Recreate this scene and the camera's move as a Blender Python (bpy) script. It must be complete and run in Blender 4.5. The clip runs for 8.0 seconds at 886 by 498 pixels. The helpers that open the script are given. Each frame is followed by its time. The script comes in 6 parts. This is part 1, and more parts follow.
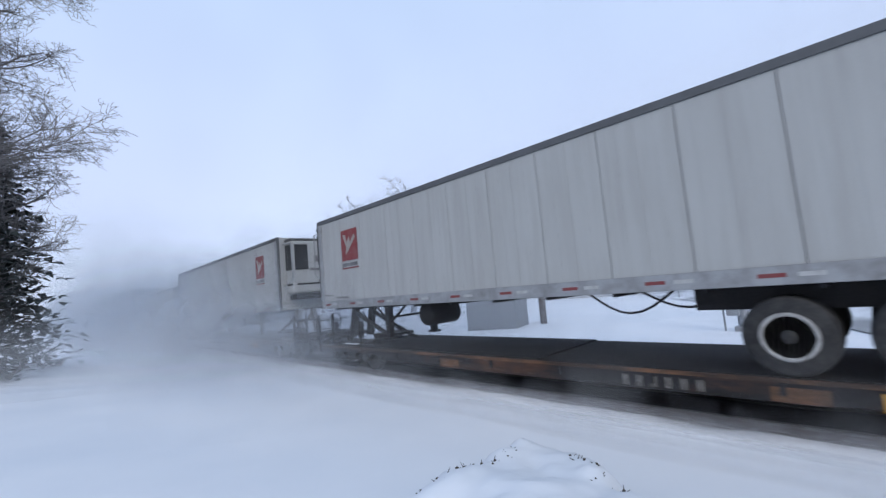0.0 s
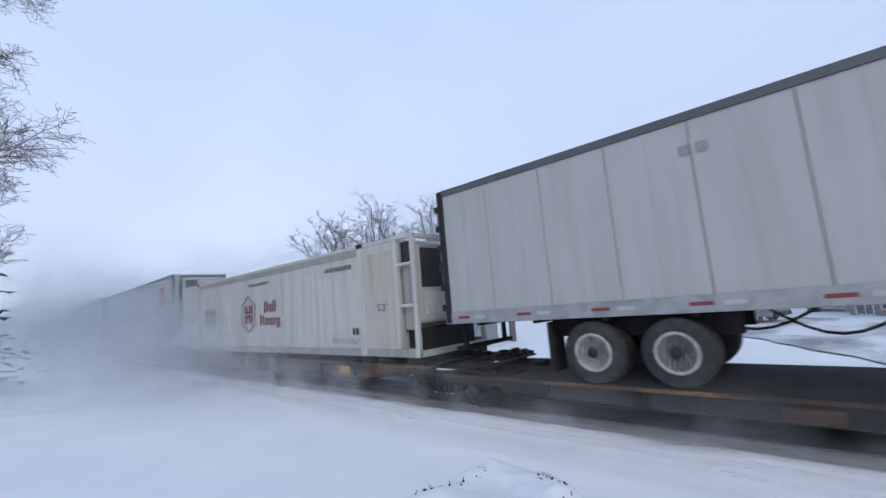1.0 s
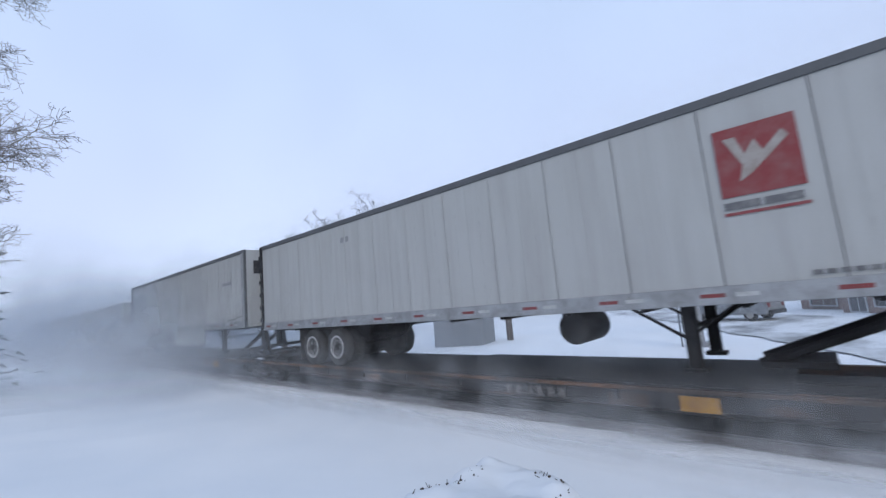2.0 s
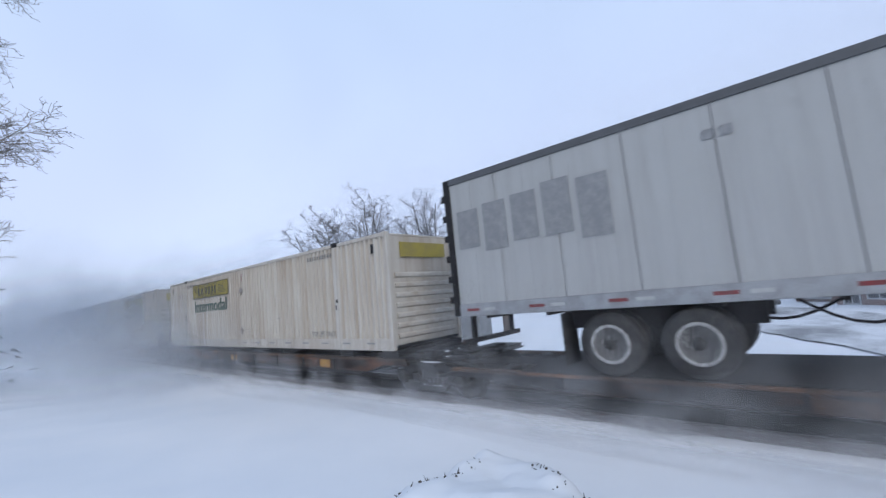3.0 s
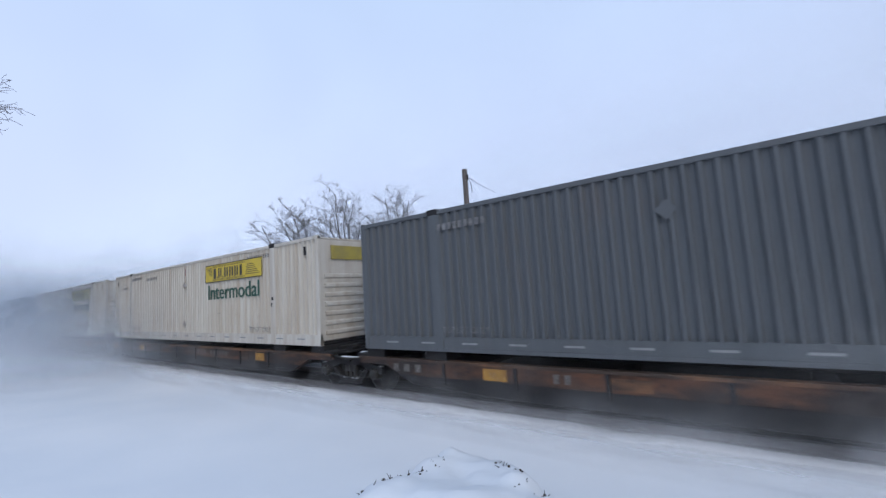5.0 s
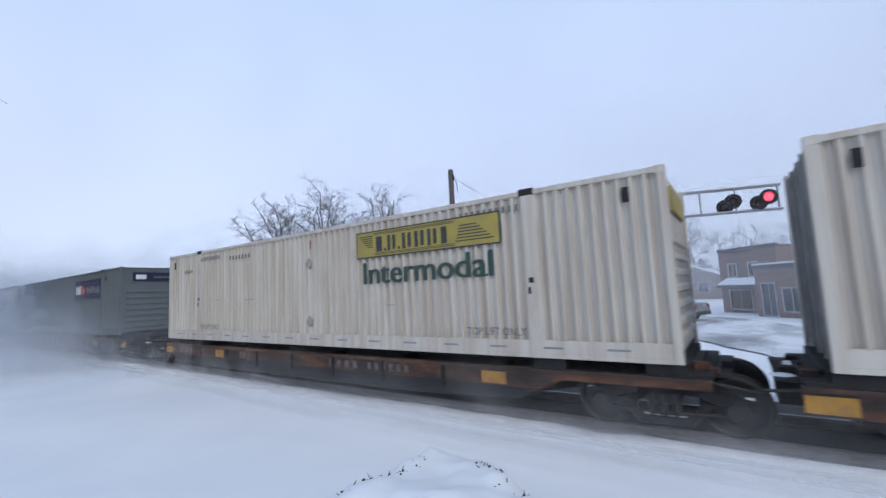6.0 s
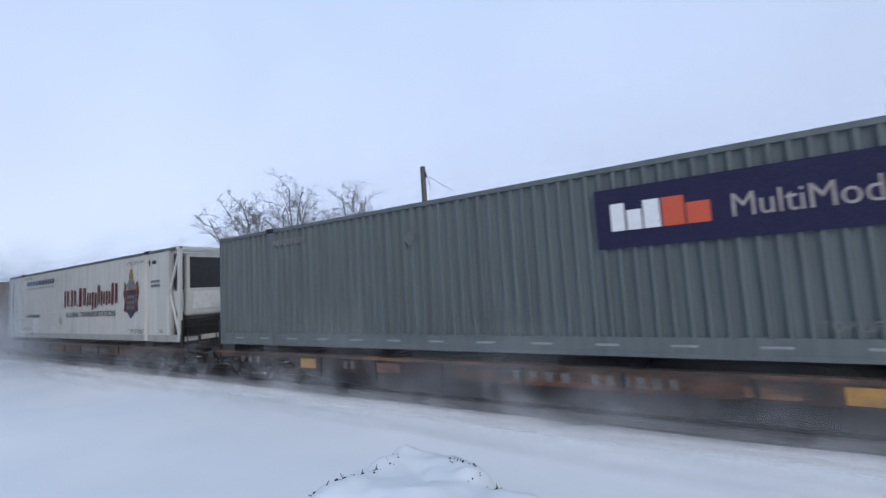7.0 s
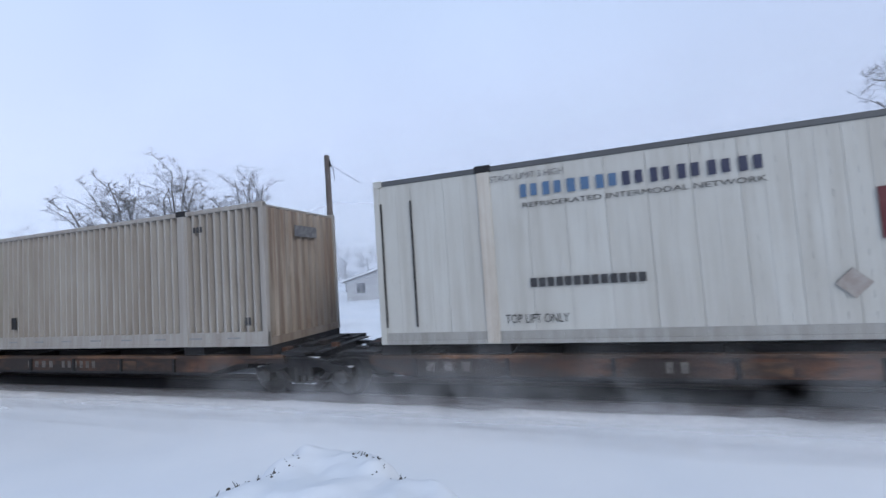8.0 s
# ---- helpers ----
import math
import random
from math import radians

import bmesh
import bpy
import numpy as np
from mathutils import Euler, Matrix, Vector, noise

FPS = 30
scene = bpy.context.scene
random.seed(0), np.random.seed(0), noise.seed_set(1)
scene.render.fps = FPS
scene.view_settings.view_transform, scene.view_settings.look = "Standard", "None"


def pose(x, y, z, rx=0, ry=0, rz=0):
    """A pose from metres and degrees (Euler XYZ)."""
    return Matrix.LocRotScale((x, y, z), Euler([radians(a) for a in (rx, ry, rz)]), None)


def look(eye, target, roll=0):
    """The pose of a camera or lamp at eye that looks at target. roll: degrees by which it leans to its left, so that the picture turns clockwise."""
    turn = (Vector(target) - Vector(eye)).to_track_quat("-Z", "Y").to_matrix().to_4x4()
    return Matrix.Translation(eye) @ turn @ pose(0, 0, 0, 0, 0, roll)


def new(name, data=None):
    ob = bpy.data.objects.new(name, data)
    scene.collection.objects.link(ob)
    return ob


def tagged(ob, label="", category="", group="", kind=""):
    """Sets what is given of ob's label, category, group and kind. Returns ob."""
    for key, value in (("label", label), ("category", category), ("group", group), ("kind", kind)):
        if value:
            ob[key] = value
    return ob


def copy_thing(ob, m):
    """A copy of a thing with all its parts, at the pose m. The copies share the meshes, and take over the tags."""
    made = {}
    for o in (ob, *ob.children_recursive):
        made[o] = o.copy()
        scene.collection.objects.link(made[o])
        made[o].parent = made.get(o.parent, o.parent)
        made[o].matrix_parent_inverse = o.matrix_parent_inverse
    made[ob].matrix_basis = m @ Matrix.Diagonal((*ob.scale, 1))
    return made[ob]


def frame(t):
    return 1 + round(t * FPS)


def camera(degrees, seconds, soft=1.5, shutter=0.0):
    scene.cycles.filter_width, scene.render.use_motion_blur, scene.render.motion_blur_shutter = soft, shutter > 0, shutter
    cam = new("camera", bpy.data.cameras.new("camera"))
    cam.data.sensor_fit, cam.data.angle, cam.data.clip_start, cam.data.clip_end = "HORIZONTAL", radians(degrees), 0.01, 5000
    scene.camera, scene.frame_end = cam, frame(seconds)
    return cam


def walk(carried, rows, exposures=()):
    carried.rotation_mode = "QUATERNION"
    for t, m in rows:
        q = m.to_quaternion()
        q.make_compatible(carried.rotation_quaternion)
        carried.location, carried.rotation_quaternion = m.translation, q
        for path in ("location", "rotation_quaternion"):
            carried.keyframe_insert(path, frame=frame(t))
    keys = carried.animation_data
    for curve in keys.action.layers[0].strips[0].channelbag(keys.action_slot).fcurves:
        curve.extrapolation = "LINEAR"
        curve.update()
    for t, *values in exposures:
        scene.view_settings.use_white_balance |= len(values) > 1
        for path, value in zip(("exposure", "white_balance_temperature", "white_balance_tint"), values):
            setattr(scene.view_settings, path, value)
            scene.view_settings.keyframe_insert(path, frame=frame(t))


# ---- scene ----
# Camera: held by hand beside a railway line, about 2.3 m above the rail tops.
EYE_Z = 2.247
cam = camera(93.1, 8.0, soft=1.4, shutter=0.06)
PATH = [
    (0, 46.07, 95.35, 5.00), (0.3, 44.60, 96.00, 5.31), (0.5, 43.61, 96.55, 5.06), (1, 42.06, 97.33, 4.57),
    (1.5, 41.45, 97.42, 4.40), (2, 41.65, 97.18, 4.78), (2.2, 41.70, 97.12, 4.75), (3.5, 40.38, 95.82, 5.43),
    (4, 39.26, 95.51, 5.46), (5.5, 36.18, 95.99, 2.75), (6, 34.97, 95.74, 2.74), (6.5, 33.58, 95.50, 2.74),
    (6.7, 32.85, 95.29, 3.29), (7, 31.27, 95.14, 3.39), (7.5, 29.52, 94.85, 3.40), (7.6, 28.97, 94.78, 3.45),
    (7.7, 27.90, 94.62, 3.50), (7.8, 26.10, 94.35, 3.60), (7.9, 22.95, 93.90, 3.70), (8, 18.46, 93.38, 3.83),
]
walk(cam, [(t, pose(0, 0, EYE_Z, rx, ry, rz)) for t, rz, rx, ry in PATH], exposures=[(0.0, 0.0), (8.0, 0.0)])
scene.cycles.transparent_max_bounces = 48

# ---- sky and sun ----
world = bpy.data.worlds.new("overcast")
scene.world = world
world.use_nodes = True
wn, wl = world.node_tree.nodes, world.node_tree.links
back = wn["Background"]
tc = wn.new("ShaderNodeTexCoord")
sep = wn.new("ShaderNodeSeparateXYZ")
wl.new(tc.outputs["Generated"], sep.inputs[0])
ramp = wn.new("ShaderNodeValToRGB")
ramp.color_ramp.elements[0].position, ramp.color_ramp.elements[0].color = 0.0, (0.60, 0.70, 0.93, 1)
ramp.color_ramp.elements[1].position, ramp.color_ramp.elements[1].color = 0.75, (0.54, 0.70, 0.98, 1)
el = ramp.color_ramp.elements.new(0.22)
el.color = (0.60, 0.69, 0.95, 1)
wl.new(sep.outputs["Z"], ramp.inputs[0])
cloud = wn.new("ShaderNodeTexNoise")
cloud.inputs["Scale"].default_value, cloud.inputs["Detail"].default_value = 1.6, 3
wl.new(tc.outputs["Generated"], cloud.inputs["Vector"])
cmap = wn.new("ShaderNodeMapRange")
cmap.inputs["From Min"].default_value, cmap.inputs["From Max"].default_value = 0.3, 0.7
cmap.inputs["To Min"].default_value, cmap.inputs["To Max"].default_value = 0.93, 1.07
east = wn.new("ShaderNodeMapRange")
east.inputs["From Min"].default_value, east.inputs["From Max"].default_value = -0.9, 0.6
east.inputs["To Min"].default_value, east.inputs["To Max"].default_value = 1.0, 0.80
wl.new(sep.outputs["X"], east.inputs["Value"])
wl.new(cloud.outputs["Fac"], cmap.inputs["Value"])
cmix = wn.new("ShaderNodeMix")
cmix.data_type, cmix.blend_type = "RGBA", "MULTIPLY"
cmix.inputs[0].default_value = 1.0
wl.new(ramp.outputs[0], cmix.inputs[6])
wl.new(cmap.outputs[0], cmix.inputs[7])
nish = wn.new("ShaderNodeTexSky")
nish.sky_type, nish.sun_disc = "NISHITA", False
nish.sun_elevation, nish.sun_rotation = radians(28), radians(150)
veil = wn.new("ShaderNodeMix")
veil.data_type = "RGBA"
veil.inputs[0].default_value = 0.02
emix = wn.new("ShaderNodeMix")
emix.data_type, emix.blend_type = "RGBA", "MULTIPLY"
emix.inputs[0].default_value = 1.0
wl.new(cmix.outputs[2], emix.inputs[6])
wl.new(east.outputs[0], emix.inputs[7])
wl.new(emix.outputs[2], veil.inputs[6])
wl.new(nish.outputs[0], veil.inputs[7])
wl.new(veil.outputs[2], back.inputs["Color"])
back.inputs["Strength"].default_value = 1.05
sun = new("sun", bpy.data.lights.new("sun", "SUN"))
sun.data.energy, sun.data.angle, sun.data.color = 0.95, radians(18), (1.0, 0.95, 0.88)
sun.matrix_world = look((46, -24, 40), (0, 8, 8))


# ---- materials ----
def node_mat(name):
    m = bpy.data.materials.new(name)
    m.use_nodes = True
    nt = m.node_tree
    return m, nt, nt.nodes["Principled BSDF"]


def noise_node(nt, scale, detail=5, rough=0.55, stretch=(1, 1, 1), coord="Object", shuffle=False):
    tcn, mp, nz = nt.nodes.new("ShaderNodeTexCoord"), nt.nodes.new("ShaderNodeMapping"), nt.nodes.new("ShaderNodeTexNoise")
    mp.inputs["Scale"].default_value = stretch
    nz.inputs["Scale"].default_value, nz.inputs["Detail"].default_value, nz.inputs["Roughness"].default_value = scale, detail, rough
    if shuffle:
        info, off = nt.nodes.new("ShaderNodeObjectInfo"), nt.nodes.new("ShaderNodeVectorMath")
        off.operation = "SCALE"
        off.inputs[0].default_value = (61, 17, 43)
        nt.links.new(info.outputs["Random"], off.inputs["Scale"])
        nt.links.new(off.outputs[0], mp.inputs["Location"])
    nt.links.new(tcn.outputs[coord], mp.inputs["Vector"])
    nt.links.new(mp.outputs[0], nz.inputs["Vector"])
    return nz.outputs["Fac"]


def span(nt, value, a, b, lo, hi):
    r = nt.nodes.new("ShaderNodeMapRange")
    for k, v in (("From Min", a), ("From Max", b), ("To Min", lo), ("To Max", hi)):
        r.inputs[k].default_value = v
    nt.links.new(value, r.inputs["Value"])
    return r.outputs[0]


def blend(nt, fac, a, b, kind="MIX"):
    m = nt.nodes.new("ShaderNodeMix")
    m.data_type, m.blend_type = "RGBA", kind
    for slot, v in ((0, fac), (6, a), (7, b)):
        if isinstance(v, (int, float)):
            m.inputs[slot].default_value = v
        elif isinstance(v, tuple):
            m.inputs[slot].default_value = (*v, 1)
        else:
            nt.links.new(v, m.inputs[slot])
    return m.outputs[2]


def surface(name, base, dirt=None, amount=0.5, scale=1.5, stretch=(1, 1, 1), rough=0.6, metal=0.0, bump=0.15, fine=40, vary=0.0):
    """A worn surface: base colour, dirt in patches of one scale, fine grain and relief of another."""
    m, nt, b = node_mat(name)
    col = blend(nt, span(nt, noise_node(nt, scale, 6, 0.62, stretch), 0.42, 0.72, 0, amount), base, dirt or tuple(c * 0.6 for c in base))
    grain = noise_node(nt, fine, 3)
    col = blend(nt, span(nt, grain, 0.35, 0.7, 0, 0.22), col, tuple(c * 0.72 for c in base))
    if vary:
        info = nt.nodes.new("ShaderNodeObjectInfo")
        col = blend(nt, span(nt, info.outputs["Random"], 0, 1, 0, vary), col, tuple(c * 0.7 for c in (dirt or base)))
    nt.links.new(col, b.inputs["Base Color"])
    nt.links.new(span(nt, grain, 0.3, 0.7, rough - 0.08, min(1, rough + 0.1)), b.inputs["Roughness"])
    b.inputs["Metallic"].default_value = metal
    if bump:
        bp = nt.nodes.new("ShaderNodeBump")
        bp.inputs["Strength"].default_value, bp.inputs["Distance"].default_value = bump, 0.01
        nt.links.new(grain, bp.inputs["Height"])
        nt.links.new(bp.outputs[0], b.inputs["Normal"])
    return m


def streaked(name, base, dirt, amount=0.5, rust=0.0, rust_color=(0.13, 0.078, 0.052), fine_runs=0.0):
    """Painted sheet metal with road dirt that runs down it, and a dusting in larger patches."""
    m, nt, b = node_mat(name)
    runs = span(nt, noise_node(nt, 2.2, 6, 0.6, (2.2, 1, 0.16), shuffle=True), 0.42, 0.70, 0, amount)
    cloudy = span(nt, noise_node(nt, 0.5, 4, 0.6, shuffle=True), 0.35, 0.7, 0, amount * 0.8)
    col = blend(nt, runs, base, dirt)
    col = blend(nt, cloudy, col, tuple(0.5 * (p + q) for p, q in zip(base, dirt)))
    if fine_runs:
        thin_runs = span(nt, noise_node(nt, 3.0, 5, 0.65, (3.2, 1, 0.07), shuffle=True), 0.46, 0.64, 0, fine_runs)
        col = blend(nt, thin_runs, col, dirt)
    if rust:
        spots = span(nt, noise_node(nt, 1.1, 8, 0.7, (1, 1, 0.5), shuffle=True), 0.56, 0.72, 0, rust)
        col = blend(nt, spots, col, rust_color)
    grain = noise_node(nt, 60, 3)
    col = blend(nt, span(nt, grain, 0.4, 0.7, 0, 0.12), col, tuple(c * 0.6 for c in base))
    nt.links.new(col, b.inputs["Base Color"])
    nt.links.new(span(nt, grain, 0.3, 0.7, 0.5, 0.75), b.inputs["Roughness"])
    bp = nt.nodes.new("ShaderNodeBump")
    bp.inputs["Strength"].default_value, bp.inputs["Distance"].default_value = 0.12, 0.01
    nt.links.new(noise_node(nt, 3.0, 3), bp.inputs["Height"])
    nt.links.new(bp.outputs[0], b.inputs["Normal"])
    return m


def rusty_sill(name, base, rust, share):
    """Grimed steel with long patches of rust and old paint along it."""
    m, nt, b = node_mat(name)
    patches = span(nt, noise_node(nt, 1.1, 7, 0.65, (0.45, 1, 1.6), shuffle=True), 0.60 - 0.2 * share, 0.78 - 0.2 * share, 0, 1)
    specks = span(nt, noise_node(nt, 9, 5, 0.6, (0.4, 1, 1), shuffle=True), 0.5, 0.7, 0, 0.7)
    col = blend(nt, patches, base, rust)
    col = blend(nt, specks, col, tuple(c * 0.6 for c in base))
    nt.links.new(col, b.inputs["Base Color"])
    b.inputs["Roughness"].default_value = 0.85
    bp = nt.nodes.new("ShaderNodeBump")
    bp.inputs["Strength"].default_value, bp.inputs["Distance"].default_value = 0.3, 0.01
    nt.links.new(noise_node(nt, 25, 4), bp.inputs["Height"])
    nt.links.new(bp.outputs[0], b.inputs["Normal"])
    return m


def snow_material():
    m, nt, b = node_mat("snow")
    col = blend(nt, span(nt, noise_node(nt, 0.25, 5), 0.35, 0.7, 0, 1), (0.83, 0.84, 0.86), (0.74, 0.77, 0.81))
    nt.links.new(col, b.inputs["Base Color"])
    b.inputs["Roughness"].default_value = 0.85
    b.inputs["Specular IOR Level"].default_value = 0.2
    bp = nt.nodes.new("ShaderNodeBump")
    bp.inputs["Strength"].default_value, bp.inputs["Distance"].default_value = 0.05, 0.02
    nt.links.new(noise_node(nt, 5, 8, 0.65, (0.5, 1.2, 1)), bp.inputs["Height"])
    nt.links.new(bp.outputs[0], b.inputs["Normal"])
    return m


def ballast_material():
    """Crushed stone swept bare along the middle, darkened for the train's shade, with blown snow lying over its edges
    in tongues.
    """
    m, nt, b = node_mat("shade_darkened_ballast")
    uv, sep_uv = nt.nodes.new("ShaderNodeUVMap"), nt.nodes.new("ShaderNodeSeparateXYZ")
    nt.links.new(uv.outputs[0], sep_uv.inputs[0])
    stones = noise_node(nt, 18, 5)
    col = blend(nt, span(nt, stones, 0.35, 0.7, 0, 1), (0.02, 0.02, 0.021), (0.06, 0.06, 0.063))
    near_edge = span(nt, sep_uv.outputs[1], 0.0, 0.34, 1.0, 0.0)
    tongues = nt.nodes.new("ShaderNodeMath")
    tongues.operation = "MULTIPLY_ADD"
    nt.links.new(near_edge, tongues.inputs[0])
    tongues.inputs[1].default_value = 0.68
    nt.links.new(noise_node(nt, 0.9, 7, 0.65, (0.35, 1.2, 1)), tongues.inputs[2])
    nt.links.new(blend(nt, span(nt, tongues.outputs[0], 0.66, 1.12, 0, 1.0), col, (0.82, 0.83, 0.855)), b.inputs["Base Color"])
    b.inputs["Roughness"].default_value = 0.95
    bp = nt.nodes.new("ShaderNodeBump")
    bp.inputs["Strength"].default_value, bp.inputs["Distance"].default_value = 0.8, 0.01
    nt.links.new(stones, bp.inputs["Height"])
    nt.links.new(bp.outputs[0], b.inputs["Normal"])
    return m


def blown_snow_material(name, scale, stretch, rim=0.7, thin=0.12, fall=1.5, lo=0.3, hi=0.72, white=(0.73, 0.765, 0.815), through_share=0.5, foot=7.0):
    """Airborne snow: thin white dust that lets most light through, denser in wisps; thickness fades to the piece's rim."""
    m = bpy.data.materials.new(name)
    m.use_nodes = True
    nt = m.node_tree
    nt.nodes.remove(nt.nodes["Principled BSDF"])
    uv = nt.nodes.new("ShaderNodeUVMap")
    sx = nt.nodes.new("ShaderNodeSeparateXYZ")
    nt.links.new(uv.outputs[0], sx.inputs[0])
    info = nt.nodes.new("ShaderNodeObjectInfo")

    def mth(op, a, b=None):
        n = nt.nodes.new("ShaderNodeMath")
        n.operation = op
        n.use_clamp = op != "SUBTRACT"
        for i, v in ((0, a), (1, b)):
            if v is None:
                continue
            if isinstance(v, (int, float)):
                n.inputs[i].default_value = v
            else:
                nt.links.new(v, n.inputs[i])
        return n.outputs[0]
    u, v = sx.outputs[0], sx.outputs[1]
    side = mth("MULTIPLY", mth("MULTIPLY", u, mth("SUBTRACT", 1.0, u)), 4.0)
    side = mth("POWER", side, rim)
    up = mth("POWER", mth("SUBTRACT", 1.0, v), fall)
    up = mth("MULTIPLY", up, mth("MULTIPLY", v, foot))
    tcn, mp, nz = nt.nodes.new("ShaderNodeTexCoord"), nt.nodes.new("ShaderNodeMapping"), nt.nodes.new("ShaderNodeTexNoise")
    mp.inputs["Scale"].default_value = stretch
    off = nt.nodes.new("ShaderNodeVectorMath")
    off.operation = "SCALE"
    off.inputs[0].default_value = (37, 91, 53)
    nt.links.new(info.outputs["Random"], off.inputs["Scale"])
    nt.links.new(tcn.outputs["Object"], mp.inputs["Vector"])
    nt.links.new(off.outputs[0], mp.inputs["Location"])
    nz.inputs["Scale"].default_value, nz.inputs["Detail"].default_value, nz.inputs["Roughness"].default_value = scale, 5, 0.55
    nt.links.new(mp.outputs[0], nz.inputs["Vector"])
    wisp = span(nt, nz.outputs["Fac"], lo, hi, thin, 1.0)
    alpha = mth("MULTIPLY", mth("MULTIPLY", mth("MULTIPLY", side, up), wisp), info.outputs["Alpha"])
    clear, dif, trl = (nt.nodes.new(k) for k in ("ShaderNodeBsdfTransparent", "ShaderNodeBsdfDiffuse", "ShaderNodeBsdfTranslucent"))
    for n in (dif, trl):
        n.inputs["Color"].default_value = (*white, 1)
    body, mix = nt.nodes.new("ShaderNodeMixShader"), nt.nodes.new("ShaderNodeMixShader")
    body.inputs[0].default_value = through_share
    nt.links.new(dif.outputs[0], body.inputs[1])
    nt.links.new(trl.outputs[0], body.inputs[2])
    nt.links.new(alpha, mix.inputs[0])
    nt.links.new(clear.outputs[0], mix.inputs[1])
    nt.links.new(body.outputs[0], mix.inputs[2])
    nt.links.new(mix.outputs[0], nt.nodes["Material Output"].inputs["Surface"])
    return m


def glow_material(name, color, strength):
    m, nt, b = node_mat(name)
    b.inputs["Base Color"].default_value = (*color, 1)
    b.inputs["Emission Color"].default_value = (*color, 1)
    b.inputs["Emission Strength"].default_value = strength
    return m


SNOW = snow_material()
# shade on the white snow is put into these two blue-grey tones
DUST = blown_snow_material("airborne_snow", 0.35, (1, 1, 1), white=(0.62, 0.665, 0.725), foot=4.0)
LOWDRIFT = blown_snow_material("low_drifting_snow", 0.35, (1, 1, 1), white=(0.82, 0.85, 0.89), through_share=0.3, foot=2.4)
DRIFT = blown_snow_material("ground_drift_snow", 0.5, (0.5, 1, 1.0), 0.6, 0.3, 1.6, 0.34, 0.68, (0.94, 0.95, 0.965), 0.25, 9.0)
PUFF = blown_snow_material("puffing_snow", 1.25, (0.75, 1, 0.9), 0.7, 0.0, 1.9, 0.43, 0.72, (0.92, 0.93, 0.95), 0.35, 3.6)
MIST = blown_snow_material("skimming_snow_mist", 0.6, (0.5, 1, 1), 0.7, 0.25, 1.4, 0.34, 0.68, (0.96, 0.965, 0.975), 0.2, 2.6)
HAZE = blown_snow_material("hazy_snow_air", 0.05, (1, 1, 1), 0.5, 0.6, 1.4, 0.3, 0.72, (0.85, 0.875, 0.915))
BEIGE = streaked("beige_container_paint", (0.56, 0.535, 0.48), (0.33, 0.25, 0.175), 0.5, 0.22, (0.21, 0.13, 0.08), 0.42)
DULLBEIGE = streaked("dull_beige_container_paint", (0.45, 0.43, 0.385), (0.28, 0.22, 0.16), 0.5, 0.25, (0.19, 0.12, 0.075), 0.42)
# near-black brown with rust spots, for the tail doors
DARKDOOR = streaked("dark_door_paint", (0.075, 0.068, 0.06), (0.035, 0.03, 0.027), 0.8, 0.5, (0.08, 0.045, 0.03), 0.6)
CREAM = streaked("cream_container_paint", (0.375, 0.355, 0.325), (0.215, 0.18, 0.15), 0.6, 0.2, (0.15, 0.085, 0.05), 0.35)
GREYGREEN = streaked("grey_green_container_paint", (0.112, 0.134, 0.133), (0.066, 0.071, 0.073), 0.6, 0.12, fine_runs=0.4)
DARKGREY = streaked("dark_grey_container_paint", (0.090, 0.099, 0.108), (0.054, 0.057, 0.060), 0.4, 0.15)
WHITE = streaked("white_reefer_paint", (0.505, 0.505, 0.47), (0.27, 0.235, 0.19), 0.42, 0.1)
TRAILER = streaked("white_trailer_skin", (0.395, 0.40, 0.39), (0.24, 0.23, 0.215), 0.34, 0.05)
RAILGREY = surface("trailer_rail_alloy", (0.336, 0.344, 0.352), (0.128, 0.120, 0.112), 0.7, 3, rough=0.5, metal=0.4)
DARKRAIL = surface("dark_top_rail", (0.09, 0.095, 0.10), (0.05, 0.05, 0.05), 0.5, 4, rough=0.55)
BLACK = surface("black_steel", (0.012, 0.012, 0.014), (0.026, 0.024, 0.023), 0.5, 3, rough=0.85)
# for real grilles, and for shade painted inside the cooling bays
GRILLE_BAYSHADE = surface("black_grille_and_bay_shade", (0.02, 0.021, 0.023), (0.05, 0.05, 0.05), 0.4, 5, rough=0.5)
BROWN = rusty_sill("rusty_brown_sill_paint", (0.026, 0.019, 0.017), (0.125, 0.052, 0.026), 0.62)
DARKSILL = rusty_sill("grimed_dark_sill_paint", (0.015, 0.014, 0.015), (0.09, 0.04, 0.022), 0.4)
FLANGE = rusty_sill("rusty_flange_edge", (0.05, 0.032, 0.024), (0.20, 0.095, 0.045), 0.6)
SOOT = streaked("sooty_white_paint", (0.34, 0.335, 0.315), (0.20, 0.185, 0.16), 0.6, 0.1, fine_runs=0.4)
TAN = streaked("tan_weathered_panel", (0.47, 0.445, 0.385), (0.26, 0.225, 0.18), 0.5, 0.1, fine_runs=0.3)
RUBBER = surface("tyre_rubber", (0.022, 0.022, 0.023), (0.09, 0.085, 0.08), 0.5, 6, rough=0.85)
RIM = surface("white_wheel_rim", (0.40, 0.39, 0.375), (0.10, 0.09, 0.08), 0.8, 7, rough=0.6)
STEEL = surface("worn_wheel_steel", (0.026, 0.025, 0.025), (0.014, 0.013, 0.013), 0.7, 5, rough=0.65, metal=0.2)
RAILTOP = surface("rail_steel", (0.16, 0.15, 0.15), (0.09, 0.06, 0.045), 0.6, 4, rough=0.4, metal=0.7)
BALLAST = ballast_material()
TIE = surface("timber_tie", (0.07, 0.055, 0.045), (0.035, 0.03, 0.028), 0.7, 5, rough=0.9)
